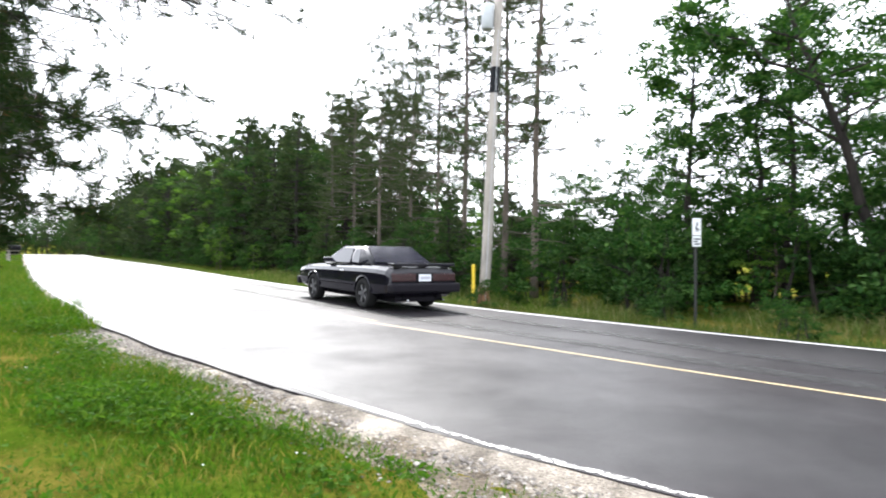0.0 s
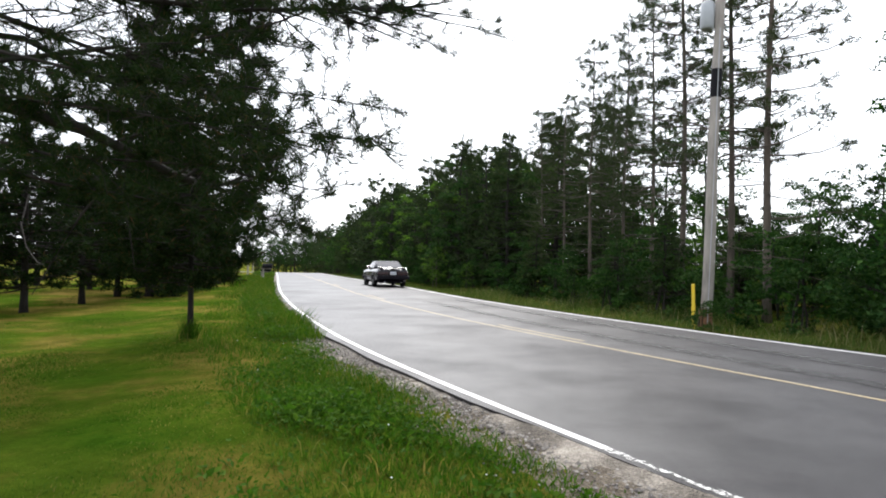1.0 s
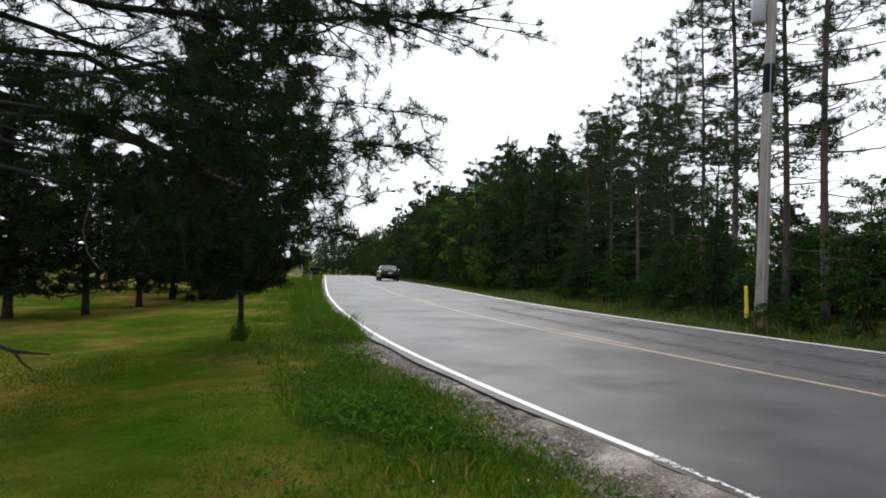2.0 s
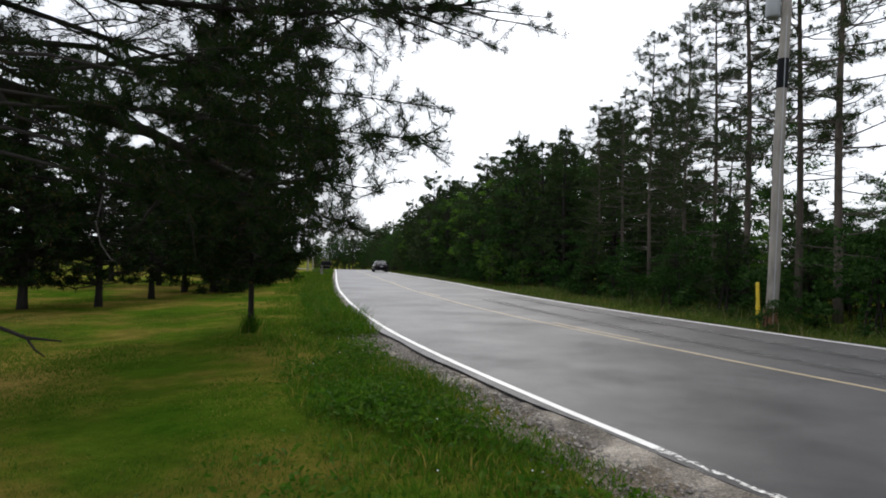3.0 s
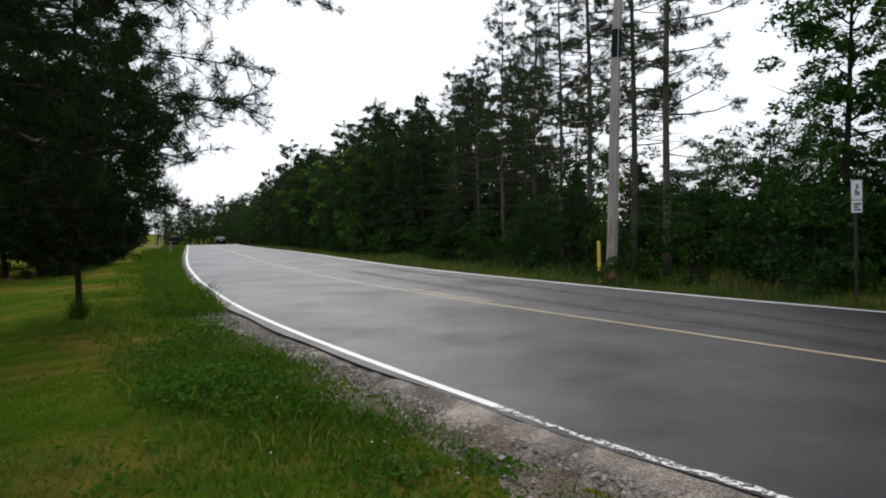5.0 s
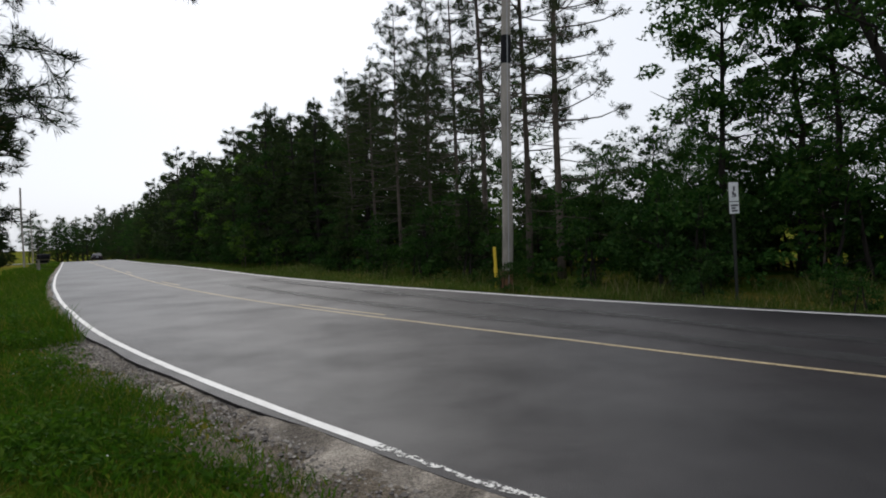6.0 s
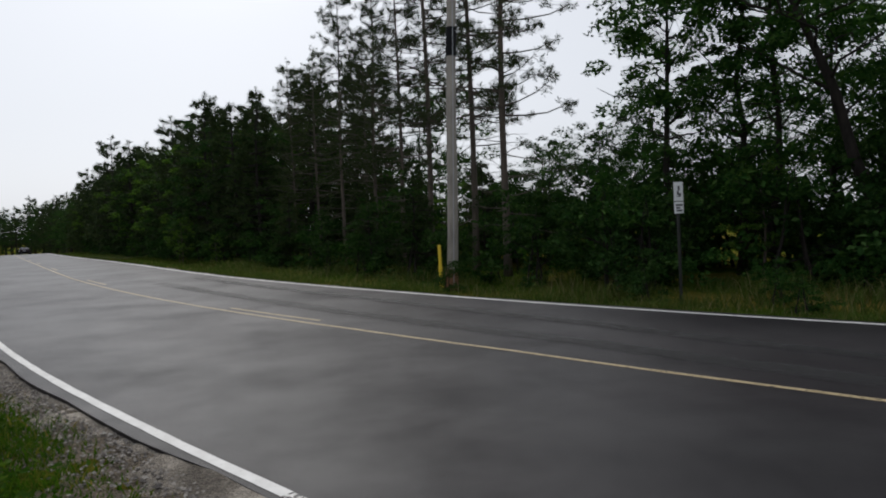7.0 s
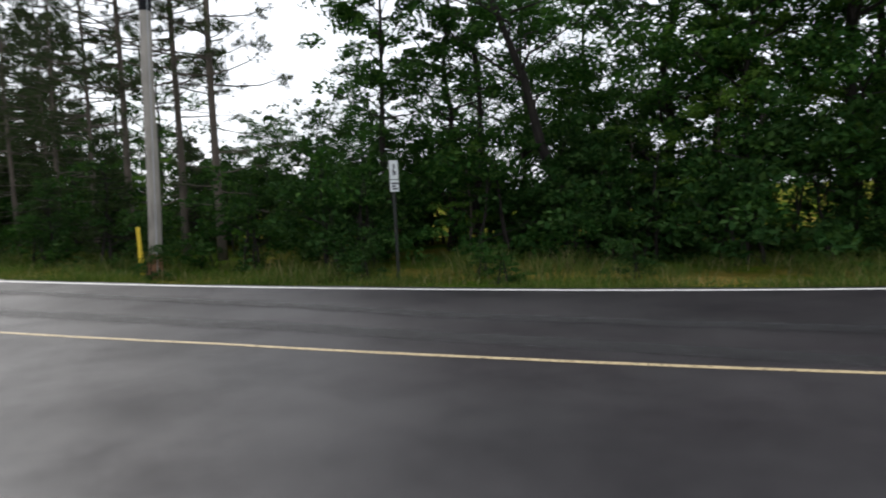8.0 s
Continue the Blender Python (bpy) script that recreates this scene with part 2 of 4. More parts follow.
def d_far(s):
    return float(np.interp(s, [-4, 4, 10, 20, 60], [-3.70, -3.94, -4.0, -3.82, -3.83]))



def road_z(s):
    return np.interp(np.asarray(s, dtype=float), [32, 42, 55, 75, 98, 114, 136, 170, 220], [0, -0.06, -0.2, -0.38, -0.55, -0.88, -1.35, -2.1, -2.6])


def on_road(s, d, h=0.0):
    """The place at s along the road and d to the left of its middle line."""
    x, y, t = (float(np.interp(s, SS, a)) for a in (_cx, _cy, _th))
    return Vector((x - d * math.sin(t), y + d * math.cos(t), float(road_z(s)) + h))


def heading(s):
    return math.degrees(float(np.interp(s, SS, _th)))


def to_road(X, Y):
    """s and d of places (arrays)."""
    X, Y = np.asarray(X, float).ravel(), np.asarray(Y, float).ravel()
    s, d = np.empty_like(X), np.empty_like(X)
    for a in range(0, len(X), 4000):
        dx, dy = X[a:a + 4000, None] - _cx[None], Y[a:a + 4000, None] - _cy[None]
        i = np.argmin(dx * dx + dy * dy, axis=1)
        j = np.arange(len(i))
        t = _th[i]
        s[a:a + 4000] = SS[i] + dx[j, i] * np.cos(t) + dy[j, i] * np.sin(t)
        d[a:a + 4000] = -dx[j, i] * np.sin(t) + dy[j, i] * np.cos(t)
    return s, d


def ground_z(X, Y):
    """Height of the ground: a bed under the road, a low verge on both sides."""
    X, Y = np.asarray(X, float).ravel(), np.asarray(Y, float).ravel()
    s, d = to_road(X, Y)
    dn = d - np.interp(s, [-20, 2, 5, 9.5, 14, 20, 30, 43, 60], [3.75, 3.69, 3.51, 3.31, 3.06, 2.86, 2.68, 2.52, 2.5])
    df = -d - 3.85
    near = np.interp(dn, [0, 0.2, 0.5, 1.3, 2.0, 3.2, 5.5, 26], [-0.09, -0.075, -0.065, -0.02, 0.0, -0.1, -0.18, -0.3])
    far = np.interp(df, [0, 0.3, 1.2, 2.6, 4, 8, 36], [-0.09, -0.09, -0.2, -0.32, -0.34, -0.3, 0.2])
    z = np.where(d > 0, near, far)
    wob = 0.014 * np.sin(X * 0.9 + 1.3 * np.sin(Y * 0.5)) * np.sin(Y * 0.8 + 0.7) + 0.015 * np.sin(X * 3.1 + Y * 2.3)
    z = z + wob * np.clip((np.maximum(dn, df) - 0.6) / 1.5, 0, 1)
    z = np.where((dn < 0.1) & (df < 0.1), -0.12, z)
    return z + road_z(np.clip(s, -60, 220))


def gz(x, y):
    return float(ground_z([x], [y])[0])


# ---- ground ----
def axis(c, fine, n, far):
    u = np.linspace(-1, 1, n)
    k = np.arcsinh(far / fine)
    return c + fine * np.sinh(u * k)


def build_ground():
    gx, gy = axis(-3, 9, 230, 1600), axis(9, 9, 230, 1600)
    X, Y = np.meshgrid(gx, gy)
    Z = ground_z(X, Y)
    V = np.stack([X.ravel(), Y.ravel(), Z], 1).tolist()
    n = len(gx)
    F = [(j * n + i, j * n + i + 1, (j + 1) * n + i + 1, (j + 1) * n + i) for j in range(len(gy) - 1) for i in range(n - 1)]
    tagged(mesh_object("ground", V, F, LAWN, smooth=True), "mown lawn and grassy verge with dry patches", "ground", kind="structure")


def strip(name, s0, s1, step, d0, d1, h, material, parent=None, wob=0.0, seed=0, thick=0.0, ragged=0.0):
    """A band along the road; d0 and d1 may be functions of s."""
    V, F = [], []
    rng = random.Random(seed)
    n = max(2, int(round((s1 - s0) / step)) + 1)
    for i in range(n):
        s = s0 + (s1 - s0) * i / (n - 1)
        a = d0(s) if callable(d0) else d0
        b = d1(s) if callable(d1) else d1
        a += rng.uniform(-ragged, ragged)
        b += rng.uniform(-ragged, ragged)
        for d in (a, b):
            V.append(tuple(on_road(s, d, h)))
        if thick:
            for d in (a, b):
                V.append(tuple(on_road(s, d, h - thick)))
    m = 4 if thick else 2
    for i in range(n - 1):
        p, q = i * m, (i + 1) * m
        F.append((p, p + 1, q + 1, q))
        if thick:
            F.append((p, q, q + 2, p + 2))
            F.append((p + 1, p + 3, q + 3, q + 1))
    return mesh_object(name, V, F, material, parent)


def shoulder_band(name, s0, s1, step, d0, d1, material, ragged, seed, drop=0.0):
    """A band of loose ground: level with the asphalt inside, running out under the grass outside."""
    rng = random.Random(seed)
    n = int((s1 - s0) / step) + 1
    pts = []
    cols = 6
    for i in range(n):
        s = s0 + step * i
        a, b = d0(s), d1(s) + rng.uniform(-ragged, ragged)
        for c in range(cols):
            pts.append((s, a + (max(b, a + 0.1) - a) * c / (cols - 1), c / (cols - 1)))
    P = [on_road(s, d) for s, d, _ in pts]
    G = ground_z([p.x for p in P], [p.y for p in P])
    V = []
    for p, g, (s, d, c) in zip(P, G, pts):
        top = (float(road_z(s)) - float(np.interp(s, [4.5, 6.5, 9, 12], [0.003, 0.03, 0.03, 0.008]))) * (1 - c) ** 2 + (float(g) + 0.022 + drop) * (1 - (1 - c) ** 2) + rng.uniform(-0.004, 0.006)
        V.append((p.x, p.y, top * (1 - c ** 3) + (float(g) - 0.03) * c ** 3))
    F = [(i * cols + c, i * cols + c + 1, (i + 1) * cols + c + 1, (i + 1) * cols + c) for i in range(n - 1) for c in range(cols - 1)]
    return mesh_object(name, V, F, material, smooth=True)


def dirt_patches(s0, s1, step):
    """Darker soil that shows through the gravel in uneven patches and fades under the grass."""
    cols, V, F = 18, [], []
    n = int((s1 - s0) / step) + 1
    pts = []
    for i in range(n):
        s = s0 + step * i
        w = 0.85 + 0.4 * noise.noise((s * 0.6, 12.0, 0)) + 0.2 * noise.noise((s * 2.4, 15.0, 0))
        pts += [(s, 0.16 + w * c / (cols - 1), c / (cols - 1)) for c in range(cols)]
    P = [on_road(s, d_near(s) + f) for s, f, c in pts]
    G = ground_z([p.x for p in P], [p.y for p in P])
    for p, g, (s, f, c) in zip(P, G, pts):
        wide = float(np.interp(s, [0, 8, 14, 22], [0.46, 0.54, 0.42, 0.22])) + edge_wave(0, 0.4, 2.0)(s)
        k = min(1.0, max(0.0, (f - 0.08) / max(0.1, wide)))
        gravel = (float(road_z(s)) - float(np.interp(s, [4.5, 6.5, 9, 12], [0.003, 0.03, 0.03, 0.008]))) * (1 - k) ** 2 + (float(g) + 0.022) * (1 - (1 - k) ** 2)
        gravel = gravel * (1 - k ** 3) + (float(g) - 0.03) * k ** 3
        patch = noise.noise((s * 1.7, f * 2.6, 4.0)) + 0.7 * noise.noise((s * 5.5, f * 7.0, 9.0)) + 0.5 * noise.noise((s * 17, f * 17, 2.0))
        z = max(gravel, float(g) + 0.004) + 0.016 * (patch + 2.2 * (f - 0.45))
        V.append((p.x, p.y, min(z, max(gravel, float(g)) + 0.03) - 0.05 * c ** 6))
    F = [(i * cols + c, i * cols + c + 1, (i + 1) * cols + c + 1, (i + 1) * cols + c) for i in range(n - 1) for c in range(cols - 1)]
    return mesh_object("verge_dirt", V, F, DIRT, smooth=True)


def edge_wave(base, amp, seed):
    return lambda s: base + amp * noise.noise((s * 0.55, seed, 0.0)) + 0.5 * amp * noise.noise((s * 2.1, seed, 3.0))


def build_road():
    road = strip("road", -50, 280, 0.5, lambda s: d_far(s) - 0.22 + edge_wave(0, 0.06, 5.0)(s), lambda s: d_near(s) + float(np.interp(s, [0, 3, 7, 12, 16], [0.06, 0.08, 0.2, 0.16, 0.1])) + edge_wave(0, 0.07, 9.0)(s), 0.0, ASPHALT, thick=0.16)
    tagged(road, "grey worn asphalt two-lane road curving away", "road", kind="structure")

    def line(name, *a, label="", **k):
        ob = strip(name, *a, **k)
        tagged(ob, label, "road marking", kind="structure")
    line("edge_line_near", 2.9, 250, 0.25, lambda s: d_near(s) - 0.042, lambda s: d_near(s) + 0.042, 0.004, WHITE_PAINT, label="solid white painted edge line, slightly worn", ragged=0.004)
    line("edge_line_crumbled", -45, 2.9, 0.08, lambda s: d_near(s) - 0.02, lambda s: d_near(s) + 0.035, 0.004, CRUMBLED, label="crumbling white edge line half covered by gravel", ragged=0.02, seed=4)
    line("edge_line_far", -45, 250, 0.25, lambda s: d_far(s) - 0.05, lambda s: d_far(s) + 0.05, 0.004, WHITE_PAINT, label="solid white painted edge line", ragged=0.004)
    line("centre_line", -45, 250, 0.25, lambda s: d_mid(s) - 0.038, lambda s: d_mid(s) + 0.038, 0.004, YELLOW_PAINT, label="solid yellow painted centre line, faded", ragged=0.004)
    for i in range(0, 18):
        s0 = 8.0 + 12.2 * i
        line("centre_dash", s0, s0 + 3.0, 0.3, lambda s: d_mid(s) - 0.28, lambda s: d_mid(s) - 0.205, 0.004, YELLOW_PAINT, label="short yellow passing dash beside the centre line", ragged=0.004, seed=i)
    # tyre rubber burnt onto the far lane
    marks = (([-30, -2, 1, 4, 9, 14, 19], [-0.02, -0.08, -0.70, -1.15, -1.42, -1.6, -1.7], 0.46), ([-30, -2, 0, 2, 4.6, 10, 20], [-1.3, -1.33, -1.62, -1.9, -2.45, -2.9, -3.1], 0.42))
    for j, (at, dd, w) in enumerate(marks):
        for k, wide in enumerate((1.0, 0.62)):
            ob = strip("tyre_mark", -30, at[-1] - 2 * k, 0.3, lambda s: float(np.interp(s, at, dd)) - w * wide / 2, lambda s: float(np.interp(s, at, dd)) + w * wide / 2, 0.006 + 0.002 * j + 0.001 * k, SKID, ragged=0.035, seed=j + 5 * k)
            tagged(ob, "dark tyre rubber mark on the asphalt", "tyre mark", "tyre marks", "structure")
    sh = shoulder_band("shoulder", -40, 120, 0.12, lambda s: d_near(s) + 0.08, lambda s: d_near(s) + float(np.interp(s, [0, 8, 14, 22], [0.52, 0.6, 0.5, 0.3])) + edge_wave(0, 0.4, 2.0)(s), GRAVEL, 0.13, 0)
    tagged(sh, "pale gravel and sand road shoulder", "shoulder", kind="structure")
    dirt = dirt_patches(-12, 13, 0.07)
    tagged(dirt, "bare stony dirt between gravel and grass", "dirt", kind="structure")
    fs = strip("shoulder_far", -40, 120, 0.25, lambda s: d_far(s) - 0.05, lambda s: d_far(s) - 0.42 + edge_wave(0, 0.2, 7.0)(s), -0.05, GRAVEL, ragged=0.05)
    tagged(fs, "narrow gravel strip along the far road edge", "shoulder", kind="structure")


build_ground()
build_road()


# ---- trees ----
def tuft(V, F, rng, c, d, length, n, width):
    """A brush of needles round a twig's end."""
    d = d.normalized()
    for _ in range(n):
        v = Vector((rng.gauss(0, 1), rng.gauss(0, 1), rng.gauss(0, 1))).normalized()
        v = (v + d * 0.75).normalized() * length * rng.uniform(0.65, 1.15)
        side = v.cross(Vector((rng.gauss(0, 1), rng.gauss(0, 1), rng.gauss(0, 1)))).normalized() * width
        o = c + d * rng.uniform(-0.5, 0.25) * length
        i = len(V)
        V.extend((tuple(o - side * 0.6), tuple(o + v * 0.55 + side), tuple(o + v)))
        F.append((i, i + 1, i + 2))


def leaf(V, F, rng, c, size, droop=0.3):
    n = Vector((rng.gauss(0, 1), rng.gauss(0, 1), rng.gauss(0, 0.7) + 1.1)).normalized()
    u = n.cross(Vector((rng.gauss(0, 1), rng.gauss(0, 1), rng.gauss(0, 1)))).normalized()
    w = n.cross(u) * size * rng.uniform(0.35, 0.6)
    u = u * size * rng.uniform(0.7, 1.2)
    i = len(V)
    k = n * size * 0.18
    V.extend((tuple(c - u), tuple(c + w + k), tuple(c + u), tuple(c - w + k)))
    F.append((i, i + 1, i + 2, i + 3))


def crooked(rng, a, b, n, amp):
    a, b = Vector(a), Vector(b)
    return [a.lerp(b, i / n) + (Vector((rng.uniform(-1, 1), rng.uniform(-1, 1), rng.uniform(-0.6, 0.6))) * amp if 0 < i < n else Vector()) for i in range(n + 1)]


def pine(name, seed, h, r, start, reach, whorls, per, tufts, needle, nmat, bmat, label, full=0.35, width=0.02, lean=0.0, droop=0.0, nn=11):
    """A pine: tapered trunk, whorls of limbs, forked twigs that end in needle brushes."""
    rng = random.Random(seed)
    t = empty(name)
    TV, TF, NV, NF = [], [], [], []
    ph = rng.uniform(0, 6)

    def axis_at(z):
        k = z / h
        return Vector((lean * z + 0.10 * math.sin(k * 5 + ph) * k, 0.10 * math.cos(k * 4 + ph) * k, z))
    zs = [h * i / 14 for i in range(15)]
    tube(TV, TF, [axis_at(z) - Vector((0, 0, 0.25 if z == 0 else 0)) for z in zs], [r * (1.25 if z == 0 else 1) * (1 - 0.86 * z / h) + 0.008 for z in zs], 9)
    for wv in range(whorls):
        k = start + (1 - start) * (wv + rng.uniform(-0.3, 0.3)) / whorls
        k = min(max(k, start), 0.985)
        z = h * k
        prof = (1 - ((k - start) / (1 - start + 1e-6))) ** 0.75
        prof = full * 0.4 + prof * (1 - full * 0.4)
        low = min(1.0, 0.55 + (k - start) * 3)
        for _ in range(per):
            az = rng.uniform(0, 2 * math.pi)
            L = reach * prof * low * rng.uniform(0.55, 1.15)
            if L < 0.15:
                continue
            rise = rng.uniform(-0.12, 0.3) - droop
            d = Vector((math.cos(az), math.sin(az), rise))
            o = axis_at(z)
            p = [o, o + d * L * 0.35 + Vector((0, 0, -0.05 * L)), o + d * L * 0.7 + Vector((0, 0, -0.06 * L)) + Vector((rng.uniform(-.08, .08), rng.uniform(-.08, .08), 0)) * L, o + d * L + Vector((0, 0, 0.07 * L))]
            br = max(0.008, 0.030 * L ** 0.7 * (r / 0.15) ** 0.5)
            tube(TV, TF, p, [br, br * 0.75, br * 0.5, br * 0.22], 4, False)
            m = max(1, int(tufts * (0.35 + L / reach)))
            for q in range(m):
                u = 1 - (1 - full) * rng.random() ** 1.4 if q else 1.0
                seg = u * 3
                i = min(2, int(seg))
                c = p[i].lerp(p[i + 1], seg - i)
                off = Vector((rng.gauss(0, 1), rng.gauss(0, 1), rng.gauss(0, 0.45))) * 0.17 * L * (1.15 - 0.5 * u) if q else Vector()
                e = c + off
                if q and off.length > 0.12:
                    tube(TV, TF, [c, e], [br * 0.3 + 0.005, 0.006], 3, False)
                dd = (d.normalized() + off * 1.2 + Vector((0, 0, 0.25))).normalized()
                tuft(NV, NF, rng, e, dd, needle, nn, width)
    tuft(NV, NF, rng, axis_at(h), Vector((0, 0, 1)), needle * 1.3, nn * 2, width)
    mesh_object("trunk", TV, TF, bmat, t, smooth=True)
    mesh_object("crown", NV, NF, nmat, t)
    return tagged(t, label, "tree")


def broadleaf(name, seed, h, r, start, spread, limbs, clumps, leaves, size, lmat, bmat, label, lean=(0.0, 0.0), clump=0.55, stems=1, low=0.2):
    """A broadleaf tree: forked limbs, twigs, and leaves in uneven clumps at their ends."""
    rng = random.Random(seed)
    t = empty(name)
    TV, TF, LV, LF = [], [], [], []
    ends = []
    for sidx in range(stems):
        base = Vector((rng.uniform(-.3, .3), rng.uniform(-.3, .3), -0.2)) if stems > 1 else Vector((0, 0, -0.2))
        top = Vector((lean[0] * h + rng.uniform(-.05, .05) * h, lean[1] * h + rng.uniform(-.05, .05) * h, h * (0.86 if sidx == 0 else rng.uniform(0.5, 0.8))))
        tp = crooked(rng, base, top, 6, 0.03 * h * 0.5)
        tube(TV, TF, tp, [r * (1 - 0.82 * i / 6) * (1.2 if i == 0 else 1) for i in range(7)], 8)
        ends.append((tp[-1], 0.6))
        for i in range(limbs // stems):
            k = start + (0.97 - start) * (i + rng.random()) / max(1, limbs // stems)
            seg = min(5.999, k * 6)
            o = tp[int(seg)].lerp(tp[int(seg) + 1], seg - int(seg))
            az = i * 2.4 + rng.uniform(-0.6, 0.6)
            L = spread * (0.55 + 0.65 * math.sin(math.pi * min(1, (k - start) / (1 - start) * 0.75 + low))) * rng.uniform(0.65, 1.1)
            d = Vector((math.cos(az), math.sin(az), rng.uniform(0.15, 0.75)))
            p = crooked(rng, o, o + d * L, 4, 0.08 * L)
            b = r * 0.42 * (1 - 0.6 * k)
            tube(TV, TF, p, [b, b * 0.75, b * 0.5, b * 0.32, b * 0.15], 5, False)
            ends.append((p[-1], 1.0))
            for _ in range(3):
                u = rng.uniform(0.35, 0.95) * 4
                c = p[min(3, int(u))].lerp(p[min(4, int(u) + 1)], u - int(u))
                e = c + Vector((rng.gauss(0, 1), rng.gauss(0, 1), rng.gauss(0.2, 0.7))) * L * 0.28
                tube(TV, TF, [c, c.lerp(e, 0.5) + Vector((0, 0, 0.04)), e], [b * 0.35, b * 0.22, 0.006], 3, False)
                ends.append((e, 0.8))
    for i in range(clumps):
        c, w = ends[i % len(ends)]
        c = c + Vector((rng.gauss(0, 1), rng.gauss(0, 1), rng.gauss(0, 0.8))) * clump * 0.75
        rad = clump * rng.uniform(0.5, 1.2)
        for _ in range(int(leaves * rng.uniform(0.5, 1.4))):
            v = Vector((rng.gauss(0, 1), rng.gauss(0, 1), rng.gauss(0, 1)))
            v = v.normalized() * rad * rng.random() ** 0.45
            v.z = v.z * 0.42 - 0.3 * (v.x * v.x + v.y * v.y) / rad
            leaf(LV, LF, rng, c + v, size * rng.uniform(0.6, 1.25))
    mesh_object("trunk", TV, TF, bmat, t, smooth=True)
    mesh_object("crown", LV, LF, lmat, t)
    return tagged(t, label, "tree")


def plant(proto, x, y, scale, turn, used):
    """Puts the first of a kind in place, then copies of it."""
    m = pose(x, y, gz(x, y), 0, 0, turn)
    if proto.name not in used:
        used.add(proto.name)
        proto.matrix_basis = m @ Matrix.Diagonal((scale, scale, scale, 1))
        return proto
    c = copy_thing(proto, m)
    c.scale = (scale, scale, scale * 1.0)
    return c


USED = set()

def tall_pine(seed, h, r):
    """A forest pine: slender stem, bare dead limbs below, needle puffs at the ends of upswept limbs above."""
    rng = random.Random(seed)
    t = empty("red_pine")
    TV, TF, NV, NF = [], [], [], []
    ph = rng.uniform(0, 6)

    def axis_at(z):
        k = z / h
        return Vector((0.16 * math.sin(k * 6 + ph) * k, 0.14 * math.cos(k * 5 + ph) * k, z))

    def puff(c, d, size, n):
        for _ in range(n):
            o = c + Vector((rng.gauss(0, 1), rng.gauss(0, 1), rng.gauss(0, 0.7))) * size * 0.55
            tube(TV, TF, [c, o], [0.008, 0.005], 3, False)
            tuft(NV, NF, rng, o, d + Vector((0, 0, 0.5)), 0.17, 17, 0.017)

    zs = [h * i / 16 for i in range(17)]
    tube(TV, TF, [axis_at(z) - Vector((0, 0, 0.25 if z == 0 else 0)) for z in zs], [r * (1.3 if z == 0 else 1) * (1 - 0.84 * z / h) + 0.008 for z in zs], 9)
    z = 1.6
    while z < h * 0.97:
        k = z / h
        live = k > 0.31
        for _ in range(4 if live else 3):
            az = rng.uniform(0, 2 * math.pi)
            zz = z + rng.uniform(-0.2, 0.2)
            L = (0.5 + 2.1 * (1 - k) ** 0.6) * rng.uniform(0.6, 1.2) if live else rng.uniform(0.5, 2.3)
            rise = rng.uniform(-0.12, 0.2) + 0.4 * max(0, k - 0.4) if live else rng.uniform(-0.2, 0.22)
            d = Vector((math.cos(az), math.sin(az), rise))
            o = axis_at(zz)
            side = Vector((-d.y, d.x, 0)) * rng.uniform(-0.12, 0.12) * L
            p = [o, o + d * L * 0.35 + Vector((0, 0, -0.03 * L)), o + d * L * 0.7 + side + Vector((0, 0, -0.02 * L)), o + d * L + side * 1.4 + Vector((0, 0, 0.07 * L if live else -0.05 * L))]
            br = (0.012 + 0.011 * L) if live else (0.009 + 0.006 * L)
            tube(TV, TF, p, [br, br * 0.8, br * 0.6, br * 0.4], 4, False)
            if live:
                puff(p[3], d, 0.24, 5)
                for q in range(rng.randint(2, 4)):
                    c = p[2].lerp(p[3], rng.random()) if q else p[1].lerp(p[2], rng.uniform(0.4, 1.0))
                    e = c + Vector((rng.gauss(0, 1), rng.gauss(0, 1), rng.gauss(0.3, 0.4))) * 0.24
                    tube(TV, TF, [c, e], [0.010, 0.007], 3, False)
                    puff(e, e - c, 0.2, 4)
            else:
                for q in range(3):
                    c = p[1].lerp(p[3], rng.random())
                    tube(TV, TF, [c, c + Vector((rng.gauss(0, 1), rng.gauss(0, 1), rng.gauss(-0.1, 0.5))) * 0.22], [0.007, 0.004], 3, False)
                if rng.random() < 0.4 and L > 1.0:
                    puff(p[3], d, 0.22, 4)
                    puff(p[2].lerp(p[3], 0.6), d, 0.18, 3)
        z += rng.uniform(0.42, 0.6)
    puff(axis_at(h), Vector((0, 0, 1)), 0.25, 6)
    mesh_object("trunk", TV, TF, BARK, t, smooth=True)
    mesh_object("crown", NV, NF, NEEDLES, t)
    return tagged(t, "tall slender pine, bare limbs below needle puffs", "tree")


# red pines beside the pole, bare below and tufted above
RED = [tall_pine(10 + i, 16.5 + i, 0.125) for i in range(3)]
for i, (x, y, k) in enumerate(((4.95, 21.8, 1.0), (4.25, 24.0, 0.95), (2.7, 24.1, 0.88), (1.8, 26.2, 0.74), (0.8, 28.3, 0.68), (-0.6, 29.3, 0.63), (-2.0, 33.0, 0.62), (-3.2, 33.5, 0.56), (0.3, 34.0, 0.62))):
    tagged(plant(RED[i % 3], x, y, k, i * 77, USED), group="red pines")

